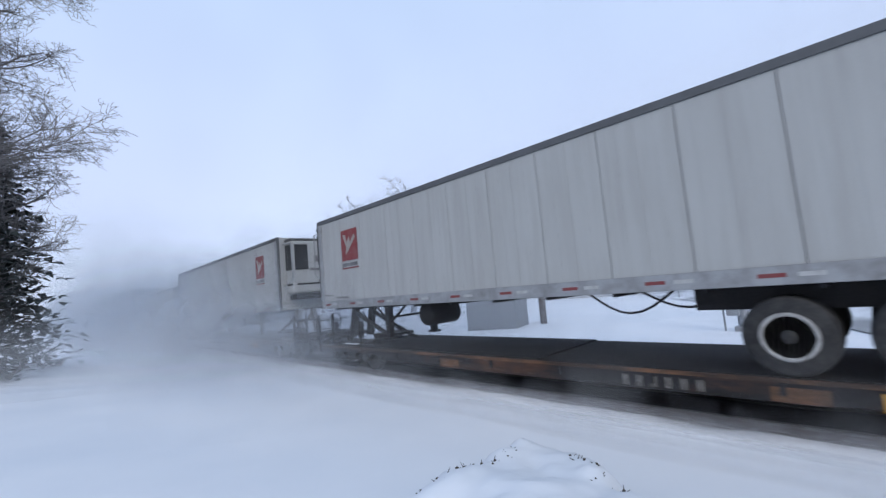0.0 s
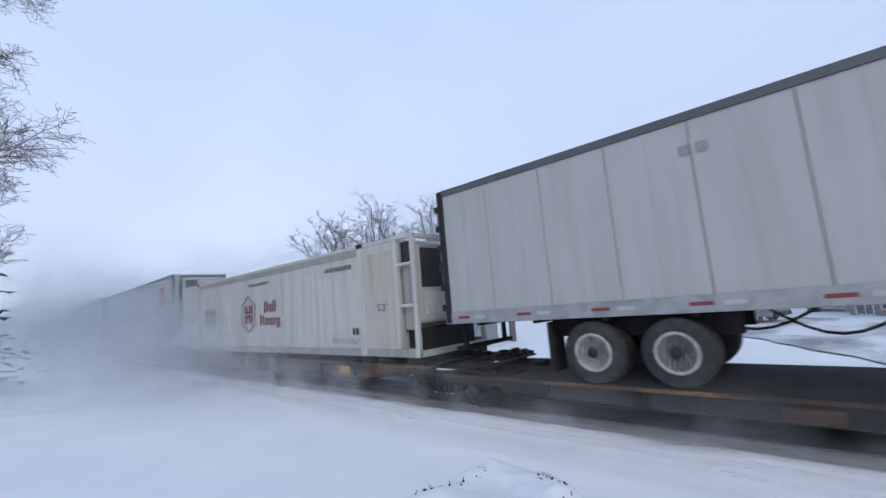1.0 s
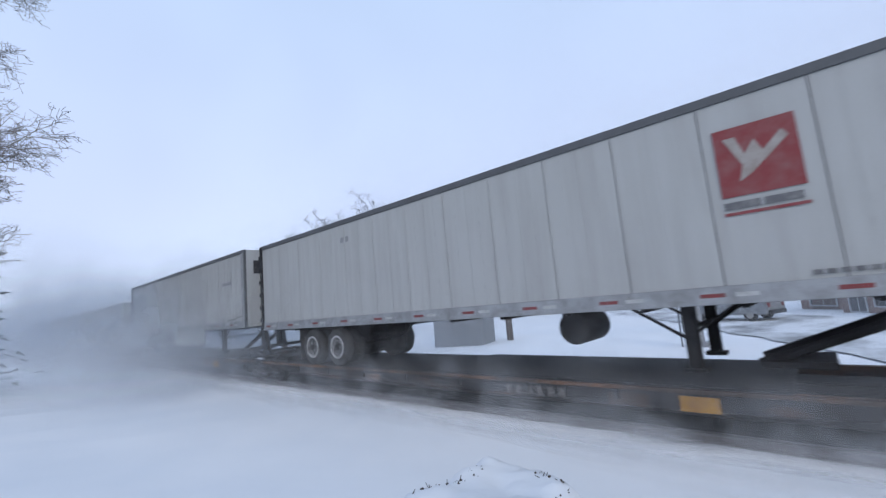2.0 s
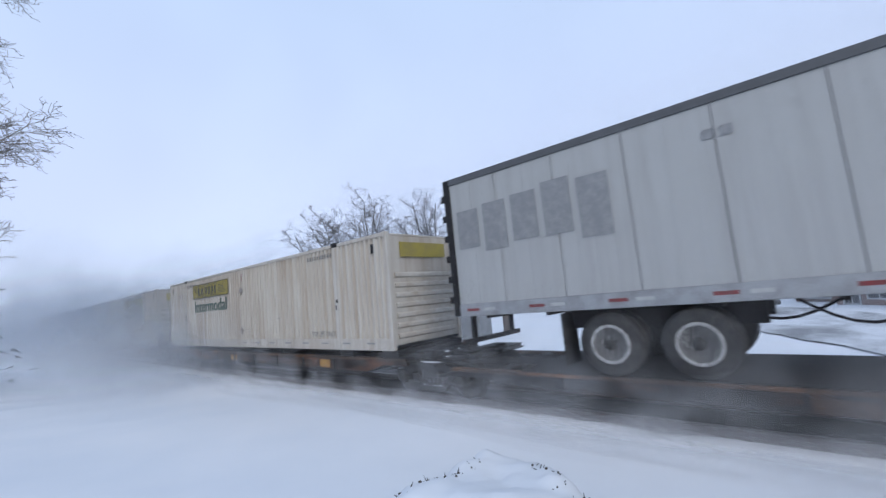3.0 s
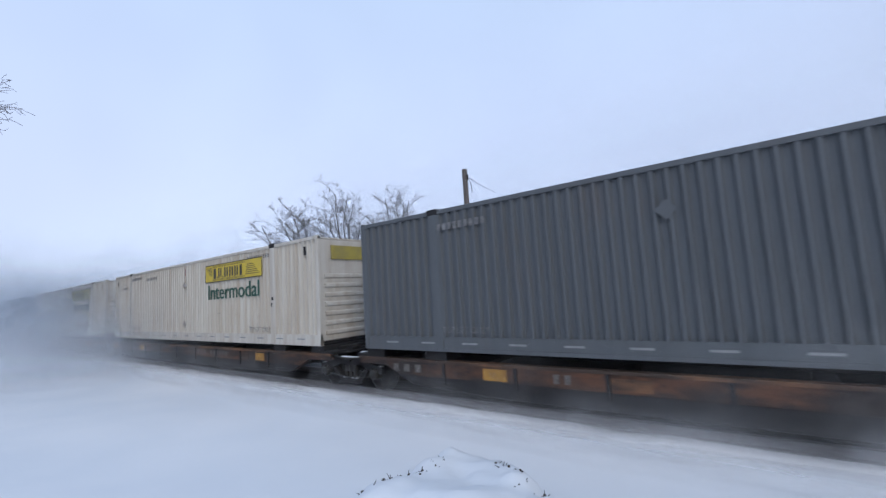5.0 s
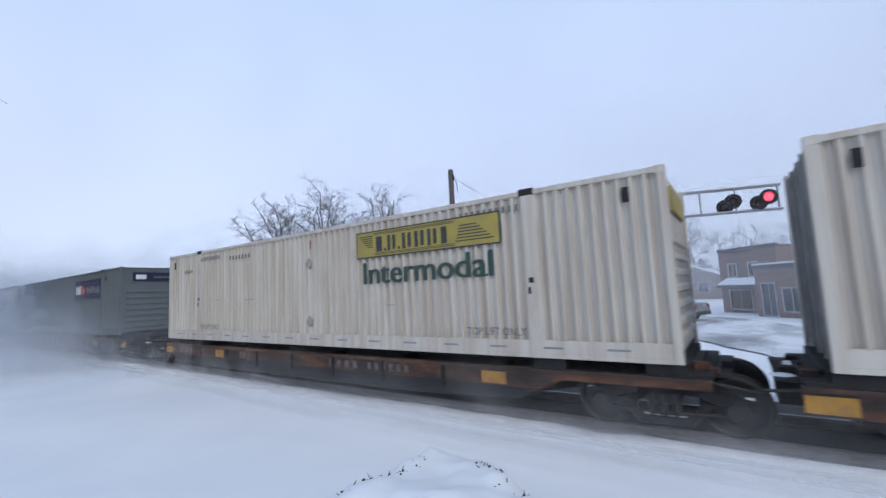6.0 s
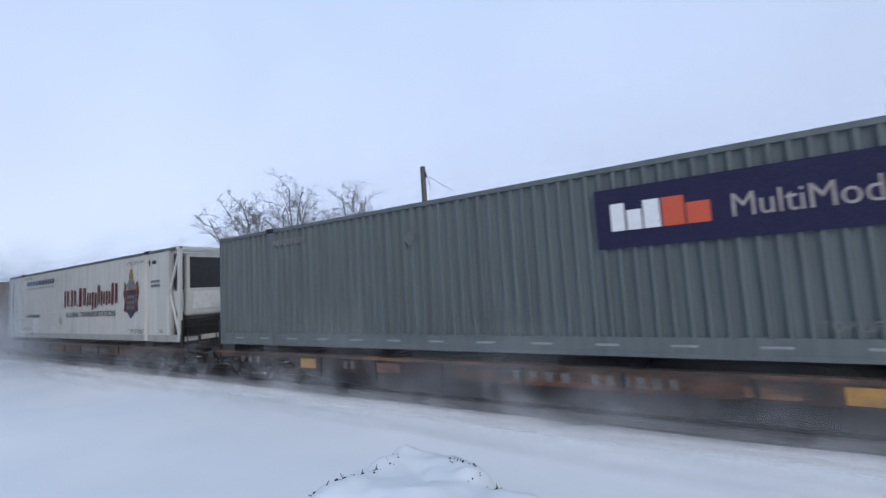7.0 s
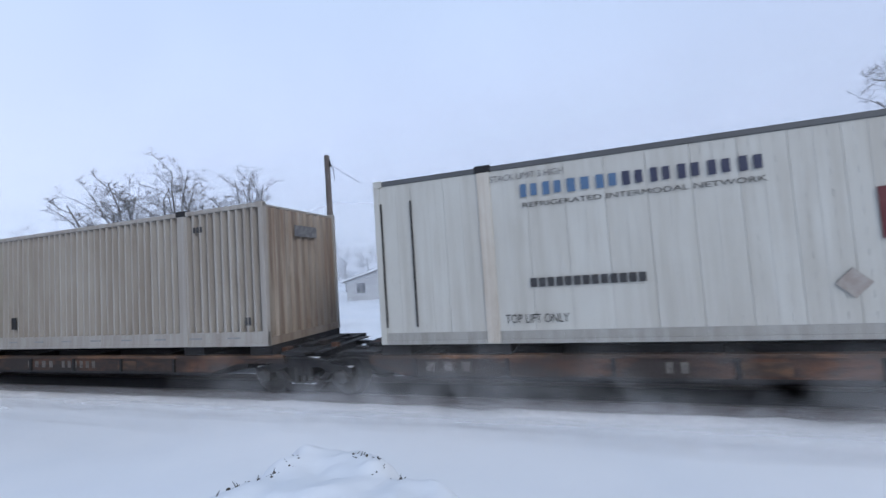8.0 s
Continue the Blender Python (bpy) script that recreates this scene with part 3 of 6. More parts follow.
def purple_banner_box(x, paint, label, words=True):
    ob = container_shell("shipping_container", label, x, paint, pitch=0.215, depth=0.06)
    door_end(ob, DARKDOOR)
    ribbed_front(ob, paint, PURPLE)
    if words:
        part("front_mark", boxes((0.005, 0.009, 0.55, 0.95, HIGH - 0.54, HIGH - 0.34)), PURE, ob)
        part("front_mark", boxes((0.005, 0.009, 1.25, 2.0, HIGH - 0.50, HIGH - 0.40)), FADEDWHITE, ob)
    x0, x1, z0, z1 = -6.0, -2.35, 1.62, 2.54
    sign = plate("banner", x0, x1, z0, z1, PURPLE, ob, y=-0.008, label="dark purple banner")
    blocks("sign_mark", x0 + 0.22, x0 + 0.90, z0 + 0.26, z0 + 0.68, ((0, 0.29, 0, 1), (0.33, 0.63, 0, 0.72), (0.67, 0.99, 0, 1)), PURE, sign, -0.014, 0)
    blocks("sign_mark", x0 + 0.92, x0 + 1.52, z0 + 0.26, z0 + 0.68, ((0, 0.47, 0, 1), (0.51, 0.99, 0, 0.72)), ORANGE, sign, -0.014, 0)
    lettering("word", "MultiModal", x0 + 1.76, x1 - 0.16, z0 + 0.28, z0 + 0.60, GRUBBY, sign, y=-0.014)
    lettering("notice", "TOP LIFT ONLY", -3.5, -2.35, 0.37, 0.50, FADED, ob, y=0.004)
    lettering("notice", "TOP LIFT ONLY", -LONG + 2.3, -LONG + 3.4, 0.37, 0.50, FADED, ob, y=0.004)
    marks("serial_mark", -LONG + 2.3, -LONG + 3.5, 2.46, 2.60, 9, FADED, ob, y=0.004)
    plate("vent", -1.85, -1.62, 2.40, 2.55, BLACK, ob, y=-0.004)
    diamond("placard_holder", -9.6, 2.2, 0.16, paint, ob)
    return on_train(ob, x, NEAR_Y, DECK_Z)


def cream_box(x):
    ob = container_shell("shipping_container", "rust-stained cream ribbed container on a spine car", x, CREAM, pitch=0.205, depth=0.12)
    door_end(ob, CREAM)
    folded_front(ob, RUSTY)
    marks("front_mark", -1.86, -1.58, 2.42, 2.54, 3, INK, ob, y=0.004)
    marks("serial_mark", -0.55, -0.38, 0.42, 0.58, 2, INK, ob, y=0.004)
    plate("vent", -8.1, -7.9, 0.5, 0.8, BLACK, ob, y=-0.004)
    part("sign", boxes((0.012, 0.018, 0.95, 1.75, 2.25, 2.5)), FADED, ob, "faded dark sign")
    return on_train(ob, x, NEAR_Y, DECK_Z)


BAY = 0.62


def reefer_frame(ob, paint, rungs):
    """The open cooling bay at the front: a unit with a dark grille, its tank, and braces."""
    back = -BAY - 0.03
    unit = part("cooling_unit", boxes((back, -0.20, 0.32, WIDE - 0.32, 0.75, HIGH - 0.16), bevel=0.08), WHITE, ob, "white cooling unit with a dark grille")
    part("grille", boxes((-0.26, -0.185, 0.42, WIDE - 0.42, 1.62, HIGH - 0.30), bevel=0.01), GRILLE_BAYSHADE, unit)
    part("lower_panel", boxes((-0.22, -0.18, 0.5, WIDE - 0.5, 0.95, 1.5), bevel=0.015), PALE, unit)
    part("logo_patch", boxes((-0.185, -0.172, 1.5, 1.8, 1.75, 2.2)), RED, unit)
    part("fuel_tank", boxes((back, -0.18, 0.28, WIDE - 0.28, 0.08, 0.62), bevel=0.05), BLACK, ob)
    if rungs:
        part("bay_cover", boxes((-BAY + 0.02, -0.16, 0.16, 0.26, 0.62, 2.20), bevel=0.03), SOOT, ob, "sooty pale cover panel")
        # black panel that paints the shaded inside above the cover
        part("bay_shade_panel", boxes((-BAY + 0.02, -0.16, 0.18, 0.26, 2.23, HIGH - 0.14)), GRILLE_BAYSHADE, ob)
    else:
        # black panel in place of the bay's shaded depth
        part("bay_shade_panel", boxes((-BAY + 0.02, -0.12, 0.14, 0.20, 1.58, HIGH - 0.2), bevel=0.02), GRILLE_BAYSHADE, ob, "black panel for the shaded inside of the cooling bay")
        part("bay_cover", boxes((-BAY + 0.02, -0.12, 0.12, 0.20, 0.88, 1.55), bevel=0.03), WHITE, ob, "white cover panel")
        # plain dark block fills the lower part of the bay
        part("bay_block", boxes((-BAY + 0.02, -0.12, 0.14, 0.22, 0.2, 0.84), bevel=0.04), STEEL, ob, "dark lower block")
    part("bulkhead", boxes((-BAY - 0.11, -BAY - 0.05, 0.1, WIDE - 0.1, 0.1, HIGH - 0.08)), paint, ob)
    part("bay_post", boxes((-BAY - 0.11, -BAY + 0.01, 0.002, 0.11, 0.20, HIGH - 0.09)), paint, ob)
    part("bay_post", boxes((-BAY - 0.11, -BAY + 0.01, WIDE - 0.11, WIDE - 0.002, 0.20, HIGH - 0.09)), paint, ob)
    part("header", boxes((-0.10, -0.004, 0.1, WIDE - 0.1, HIGH - 0.10, HIGH - 0.004)), paint, ob)
    part("sill", boxes((-0.10, -0.004, 0.1, WIDE - 0.1, 0.0, 0.14)), paint, ob)
    for y in (0.06, WIDE - 0.06):
        if rungs:
            for z in (1.2, 2.2):
                part("rung", tube(bmesh.new(), [(-BAY, y, z), (-0.1, y, z)], 0.045, 8), paint, ob)
        else:
            part("brace", tube(bmesh.new(), [(-BAY, y, 1.62), (-0.12, y, 2.74)], 0.04, 8), paint, ob)
            part("brace", tube(bmesh.new(), [(-BAY, y, 1.42), (-0.12, y, 0.24)], 0.04, 8), paint, ob)


def crest_box(x):
    """White refrigerated container with maroon bars and a painted shield."""
    ob = container_shell("refrigerated_container", "white refrigerated container with maroon marks and a painted shield", x, WHITE, ribs=False, body_end=-BAY + 0.01, dark_top=True, panel=0.6, post_mat=BEIGE, post_at=2.05)
    door_end(ob, WHITE)
    reefer_frame(ob, WHITE, False)
    blocks("brand_mark", -8.97, -7.55, 1.26, 1.92, ((0, 0.317, 0, 1), (0.38, 0.424, 0, 0.14), (0.47, 0.831, 0, 1), (0.9, 0.944, 0, 0.14)), MAROON, ob)
    blocks("brand_mark", -7.50, -4.10, 1.10, 2.02, ((0, 0.185, 0.15, 0.95), (0.23, 0.327, 0.15, 0.72), (0.355, 0.474, 0, 0.72), (0.505, 0.567, 0.15, 1),
           (0.59, 0.687, 0.15, 0.72), (0.715, 0.816, 0.15, 0.72), (0.845, 0.981, 0.15, 1)), MAROON, ob)
    lettering("word", "GLOBAL TRANSPORTATION", -8.75, -4.32, 0.84, 1.04, INK, ob, bold=0.008)
    shield = part("shield", prism(bmesh.new(), [(-3.46, 1.62), (-3.46, 1.0), (-3.12, 0.74), (-2.79, 1.0), (-2.79, 1.62)], -0.008, 0.0), NAVY, ob, "navy and gold shield")
    part("shield_band", boxes((-3.46, -2.79, -0.014, -0.008, 1.60, 1.70)), MAROON, shield)
    for z in (1.06, 1.24, 1.42):
        for xa in (-3.36, -3.18, -3.0):
            part("shield_bar", boxes((xa, xa + 0.11, -0.014, -0.008, z, z + 0.08)), GOLD, shield)
    part("shield_helmet", prism(bmesh.new(), [(-3.36, 1.71), (-2.9, 1.71), (-2.86, 1.9), (-3.0, 2.04), (-3.26, 2.04), (-3.4, 1.9)], -0.012, -0.004), FADED, shield)
    part("shield_crown", prism(bmesh.new(), [(-3.24, 2.05), (-3.02, 2.05), (-2.98, 2.2), (-3.04, 2.26), (-3.06, 2.38), (-3.13, 2.42), (-3.20, 2.36), (-3.22, 2.26), (-3.28, 2.2)], -0.012, -0.004), GOLD, shield)
    for s in (-1, 1):
        part("shield_side", prism(bmesh.new(), [(-3.125 + s * 0.36, 0.95), (-3.125 + s * 0.52, 1.0), (-3.125 + s * 0.44, 1.25), (-3.125 + s * 0.56, 1.6),
                                                (-3.125 + s * 0.46, 2.0), (-3.125 + s * 0.34, 1.85), (-3.125 + s * 0.35, 1.4)], -0.012, -0.004), MAROON, shield)
        part("shield_trim", boxes((-3.125 + s * 0.41 - 0.04, -3.125 + s * 0.41 + 0.04, -0.018, -0.012, 1.28, 1.42), (-3.125 + s * 0.43 - 0.04, -3.125 + s * 0.43 + 0.04, -0.018, -0.012, 1.66, 1.86)), GOLD, shield)
    blocks("brand_mark", -13.49, -12.0, 2.32, 2.53, ((0, 0.176, 0, 1), (0.24, 0.425, 0, 1), (0.49, 0.71, 0, 1), (0.78, 0.974, 0, 1)), BLUE, ob)
    blocks("brand_mark", -11.95, -10.13, 2.32, 2.53, ((0, 0.15, 0, 1), (0.21, 0.351, 0, 1), (0.41, 0.56, 0, 1), (0.62, 0.77, 0, 1), (0.83, 0.98, 0, 1)), NAVY, ob)
    lettering("word", "REFRIGERATED INTERMODAL NETWORK", -13.47, -10.13, 2.15, 2.23, INK, ob)
    marks("web_mark", -13.44, -11.72, 0.88, 1.02, 13, INK, ob, fill=0.78)
    lettering("notice", "TOP LIFT ONLY", -13.88, -12.89, 0.32, 0.46, INK, ob)
    lettering("notice", "TOP LIFT ONLY", -3.2, -2.2, 0.24, 0.38, INK, ob)
    lettering("notice", "STACK LIMIT 3 HIGH", -13.98, -12.8, 2.62, 2.72, FADED, ob)
    lettering("notice", "STACK LIMIT 3 HIGH", -3.4, -2.2, 2.56, 2.66, FADED, ob)
    lettering("length_mark", "53'", -1.2, -0.98, 0.26, 0.38, INK, ob)
    marks("weight_mark", -1.75, -1.15, 1.86, 1.94, 8, FADED, ob)
    marks("weight_mark", -1.72, -1.15, 1.72, 1.80, 8, FADED, ob)
    part("arrow", prism(bmesh.new(), [(-1.86, 2.4), (-1.82, 2.4), (-1.82, 2.54), (-1.75, 2.5), (-1.84, 2.64), (-1.93, 2.5), (-1.86, 2.54)], -0.008, 0), INK, ob)
    marks("notice_mark", -1.65, -1.4, 2.46, 2.58, 3, INK, ob)
    diamond("placard_holder", -9.32, 0.72, 0.2, GRUBBY, ob)
    # two narrow upright black lines near the tail end
    for xs in (-LONG + 0.12, -LONG + 0.70):
        part("dark_line", boxes((xs, xs + 0.035, -0.005, 0.004, 0.3, 2.5)), BLACK, ob)
    on_train(ob, x, NEAR_Y, DECK_Z)
    ob.scale = (1, 1, 1.012)
    return ob


def hexagon_box(x):
    ob = container_shell("refrigerated_container", "grey-white container with a hexagon emblem and red bars", x, WHITE, ribs=False, body_end=-BAY + 0.01, dark_top=False, post_at=2.05)
    door_end(ob, WHITE)
    reefer_frame(ob, WHITE, True)
    cx, cz, r = -8.89, 1.34, 0.66
    ring = [(cx + r * 0.95 * math.sin(k * math.tau / 6), cz + r * math.cos(k * math.tau / 6)) for k in range(6)]
    for a, b in zip(ring, ring[1:] + ring[:1]):
        part("hexagon_edge", tube(bmesh.new(), [(a[0], 0.0, a[1]), (b[0], 0.0, b[1])], 0.045, 4), GREYINK, ob)
    for sx in (-1, 1):
        for k in range(2):
            xm = cx + sx * (0.12 + 0.17 * k)
            part("emblem_bar", boxes((xm - 0.05, xm + 0.05, -0.008, 0, cz - 0.32, cz - 0.02), (xm - 0.05, xm + 0.05, -0.008, 0, cz + 0.03, cz + 0.33)), RED, ob)
    part("emblem_bar", boxes((cx - 0.2, cx + 0.2, -0.014, -0.008, cz + 0.03, cz + 0.12)), RED, ob)
    part("emblem_bar", boxes((cx - 0.2, cx + 0.2, -0.014, -0.008, cz - 0.12, cz - 0.02)), RED, ob)
    blocks("brand_mark", -7.62, -6.74, 1.36, 1.76, ((0, 0.317, 0, 1), (0.4, 0.629, 0, 0.72), (0.7, 0.964, 0, 1)), RED, ob)
    blocks("brand_mark", -7.93, -6.47, 0.82, 1.30, ((0, 0.211, 0.2, 1), (0.27, 0.367, 0.2, 0.75), (0.41, 0.568, 0.2, 0.75), (0.62, 0.77, 0.2, 0.75), (0.82, 0.978, 0, 0.75)), RED, ob)
    sage = plate("placard", -13.25, -12.05, 1.02, 1.34, SAGE, ob, y=-0.006, label="sage green printed panel")
    marks("placard_mark", -13.25, -12.05, 1.38, 1.70, 8, GREYINK, sage, y=-0.006, fill=0.85)
    lettering("notice", "TOP LIFT ONLY", -3.5, -2.2, 0.31, 0.45, FADED, ob)
    lettering("notice", "TOP LIFT ONLY", -13.8, -12.65, 0.31, 0.45, FADED, ob)
    marks("serial_mark", -3.72, -2.4, 2.32, 2.44, 10, FADED, ob)
    marks("serial_mark", -8.8, -7.2, 2.34, 2.44, 10, FADED, ob)
    lettering("length_mark", "53'", -1.42, -1.03, 1.12, 1.30, INK, ob, y=-0.004)
    marks("notice_mark", -2.5, -2.2, 0.55, 0.72, 2, INK, ob)
    marks("notice_mark", -13.94, -13.75, 0.6, 0.75, 2, INK, ob)
    part("upper_band", boxes((-LONG + 2.17, -2.17, 0.004, 0.014, 2.62, 2.80)), SOOT, ob, "sooty band under the roof rail")
    part("bay_panel", boxes((-1.93, -BAY - 0.12, 0.004, 0.014, 0.24, 2.60)), TAN, ob, "weathered tan panel")
    return on_train(ob, x, NEAR_Y, DECK_Z)


# ---- trailers ----
def road_wheel(ob, x, y, z, outer):
    bm = lathe(bmesh.new(), [(0.30, -0.14), (0.46, -0.14), (0.505, -0.10), (0.515, 0.0), (0.505, 0.10), (0.46, 0.14), (0.30, 0.14)], (x, y, z))
    wheel = part("tyre", bm, RUBBER, ob, smooth=True)
    s = outer
    part("rim", lathe(bmesh.new(), [(0.315, s * 0.140), (0.305, s * 0.150), (0.265, s * 0.148), (0.245, s * 0.06), (0.235, s * 0.05)][::1 if s > 0 else -1], (x, y, z), 26), RIM, wheel, smooth=True)
    part("hub", lathe(bmesh.new(), [(0.24, s * 0.052), (0.16, s * 0.062), (0.15, s * 0.09), (0.10, s * 0.10), (0.08, s * 0.17), (0.02, s * 0.175)][::1 if s > 0 else -1], (x, y, z), 18), STEEL, wheel, smooth=True)


def trailer(x, nose, label, emblem, emblem_x, name="semi_trailer", reefer=True, skirt=False, slide=0.0, lift=0.125):
    """A 53 ft trailer on a spine car. nose: 1 when its front looks the way the train goes, -1 when it looks back."""
    ob = tagged(new(name), label, "trailer", "trailers on the train")
    H = 2.92
    hub = 1.248 - (TRAILER_Z - lift * (LONG - 3.8) / LONG)

    def fx(d):
        return -d if nose > 0 else -LONG + d
    wall_panels(ob, TRAILER, -LONG + 0.06, -0.06, 0.24, H - 0.12, 0.03, 1.22)
    wall_panels(ob, TRAILER, -LONG + 0.06, -0.06, 0.24, H - 0.12, WIDE - 0.03, 1.22, sign=-1)
    for y0 in (0.0, WIDE - 0.07):
        part("top_rail", boxes((-LONG, 0, y0, y0 + 0.07, H - 0.14, H), bevel=0.015), DARKRAIL, ob)
        rail = part("bottom_rail", boxes((-LONG, 0, y0, y0 + 0.07, 0.0, 0.25), bevel=0.01), RAILGREY, ob)
        s = -0.004 if y0 == 0 else 0.07
        for i in range(11):
            xm = -LONG + 0.35 + i * 1.44
            part("red_marker", boxes((xm, xm + 0.30, y0 + s, y0 + s + 0.004, 0.10, 0.155)), TAPERED, rail)
            part("white_marker", boxes((xm + 0.42, xm + 0.68, y0 + s, y0 + s + 0.004, 0.10, 0.155)), TAPEWHITE, rail)
    for xa in (-LONG, -0.07):
        for y0 in (-0.003, WIDE - 0.087):
            part("corner_post", boxes((xa, xa + 0.07, y0, y0 + 0.09, 0.003, H - 0.002), bevel=0.01), DARKRAIL if xa == (-0.07 if nose > 0 else -LONG) else RAILGREY, ob)
    part("roof", boxes((-LONG + 0.05, -0.05, 0.05, WIDE - 0.05, H - 0.05, H - 0.01)), TRAILER, ob)
    part("floor_panel", boxes((-LONG + 0.05, -0.05, 0.06, WIDE - 0.06, 0.06, 0.22)), BLACK, ob)
    for i in range(12):
        xb = -LONG + 0.8 + i * 1.3
        part("floor_beam", boxes((xb - 0.04, xb + 0.04, 0.08, WIDE - 0.08, -0.06, 0.06)), BLACK, ob)
    for y0 in (-0.012, WIDE - 0.048):
        nose_x = sorted((fx(0.075), fx(0.27)))
        part("nose_corner", boxes((nose_x[0], nose_x[1], y0, y0 + 0.06, 0.25, H - 0.13), bevel=0.02), RAILGREY, ob, "grey metal nose corner")
        tail_x = sorted((fx(LONG - 0.02), fx(LONG - 0.16)))
        frame_post = part("rear_post", boxes((tail_x[0], tail_x[1], y0 - 0.002, y0 + 0.062, 0.02, H - 0.02), bevel=0.01), BLACK, ob, "grimed black rear door frame")
        for k in range(6):
            zh = 0.35 + k * (H - 0.75) / 5
            hx = sorted((fx(LONG - 0.03), fx(LONG + 0.07)))
            part("hinge", boxes((hx[0], hx[1], y0 - 0.004, y0 + 0.05, zh - 0.07, zh + 0.07), bevel=0.012), BLACK, frame_post)
    front, rear = sorted((fx(0.0), fx(0.05))), sorted((fx(LONG), fx(LONG - 0.06)))
    part("front_wall", boxes((front[0] + 0.004, front[1] - 0.004, 0.08, WIDE - 0.08, 0.02, H - 0.05)), TRAILER, ob)
    for k in range(2):
        y0 = 0.09 + k * 1.22
        part("door", boxes((rear[0] + 0.005, rear[1], y0, y0 + 1.2, 0.2, H - 0.12), bevel=0.01), TRAILER, ob)
    rb = sorted((fx(LONG - 0.1), fx(LONG - 0.02)))
    part("rear_guard", boxes((rb[0], rb[1], 0.25, WIDE - 0.25, -0.60, -0.50), (rb[0], rb[1], 0.5, 0.6, -0.5, 0.0), (rb[0], rb[1], WIDE - 0.6, WIDE - 0.5, -0.5, 0.0)), BLACK, ob)
    # running gear: two axles, dual wheels, mudflaps
    for d in (LONG - 3.15 + slide, LONG - 4.40 + slide):
        part("axle", tube(bmesh.new(), [(fx(d), 0.2, hub), (fx(d), WIDE - 0.2, hub)], 0.07, 8), BLACK, ob)
        for y, s in ((0.16, -1), (0.50, -1), (WIDE - 0.50, 1), (WIDE - 0.16, 1)):
            road_wheel(ob, fx(d), y, hub, s)
    part("slider_frame", boxes((*sorted((fx(LONG - 2.2), fx(LONG - 5.2))), 0.55, 0.7, -0.35, 0.05), (*sorted((fx(LONG - 2.2), fx(LONG - 5.2))), WIDE - 0.7, WIDE - 0.55, -0.35, 0.05)), BLACK, ob)
    for d in (LONG - 2.32,):
        for y in (0.1, WIDE - 0.7):
            part("mudflap", boxes((*sorted((fx(d), fx(d) + 0.012)), y, y + 0.6, -0.95, -0.05)), RUBBER, ob)
    # landing gear, fuel tank, hoses
    for y in (0.45, WIDE - 0.45):
        part("landing_leg", boxes((*sorted((fx(3.02), fx(3.20))), y - 0.08, y + 0.08, -0.92, 0.05), (*sorted((fx(2.95), fx(3.27))), y - 0.14, y + 0.14, -0.98, -0.92), bevel=0.008), BLACK, ob)
        part("leg_brace", tube(bmesh.new(), [(fx(3.1), y, -0.55), (fx(4.0), y, 0.04)], 0.03), BLACK, ob)
        part("leg_brace", tube(bmesh.new(), [(fx(3.1), y, -0.45), (fx(2.4), y, 0.04)], 0.025), BLACK, ob)
    part("cross_shaft", tube(bmesh.new(), [(fx(3.1), 0.45, -0.35), (fx(3.1), WIDE - 0.45, -0.35)], 0.03), BLACK, ob)
    if reefer:
        part("fuel_tank", lathe(bmesh.new(), [(0.05, -0.5), (0.25, -0.48), (0.29, -0.44), (0.29, 0.5), (0.25, 0.55), (0.05, 0.56)], (fx(4.9), 0.75, -0.28), 20), BLACK, ob, smooth=True)
    for k in range(3):
        pts = [(fx(9.2 + k * 0.9 + 0.18 * i), 0.6 + 0.1 * k, -0.02 - 0.36 * math.sin(math.pi * i / 8) * (1.0 - 0.2 * k)) for i in range(9)]
        part("air_hose", tube(bmesh.new(), pts, 0.022), BLACK, ob)
    if skirt:
        part("side_skirt", boxes((*sorted((fx(4.2), fx(8.2))), 0.03, 0.06, -0.62, 0.0)), TRAILER, ob)
    if emblem == "square":
        e = fx(1.93)
        sq = plate("emblem", e - 0.45, e + 0.45, 1.43, 2.38, DULLRED, ob, y=0.012, label="red square emblem with pale strokes")
        part("emblem_stroke", prism(bmesh.new(), [(e - 0.34, 2.24), (e - 0.20, 2.24), (e - 0.12, 1.98), (e, 2.16), (e + 0.08, 1.98), (e + 0.3, 2.20), (e + 0.36, 2.10), (e - 0.06, 1.72), (e - 0.22, 1.62), (e - 0.16, 1.84)], 0.004, 0.010), GRUBBY, sq)
        marks("emblem_bar", e - 0.44, e + 0.44, 1.26, 1.36, 2, FADED, sq, y=0.012, fill=0.9)
        part("emblem_bar", boxes((e - 0.45, e + 0.45, 0.012, 0.018, 1.18, 1.22)), DULLRED, sq)
    elif emblem == "bars":
        marks("brand_mark", -LONG + 0.3, -LONG + 3.6, 1.15, 2.35, 5, GREYINK, ob, y=0.012, fill=0.8, ragged=0.2)
        e = fx(1.2)
        marks("brand_mark", min(e - 0.9, e), max(e - 0.9, e), 1.7, 1.82, 8, GREYINK, ob, y=0.012)
        fm = sorted((fx(-0.002), fx(-0.010)))
        part("end_mark", boxes((fm[0], fm[1], 0.35, 1.05, 2.0, 2.5), (fm[0], fm[1], 1.15, 1.7, 2.0, 2.35)), INK, ob)
    marks("unit_mark", fx(1.3) - 0.3, fx(1.3) + 0.45, 0.30, 0.36, 6, FADED, ob, y=0.012)
    marks("unit_mark", fx(0.55) - 0.25, fx(0.55) + 0.25, 0.40, 0.44, 5, FADED, ob, y=0.012)
    if nose > 0:
        marks("roof_number", -LONG + 4.85, -LONG + 5.3, 2.28, 2.42, 2, GREYINK, ob, y=0.012, fill=0.6)
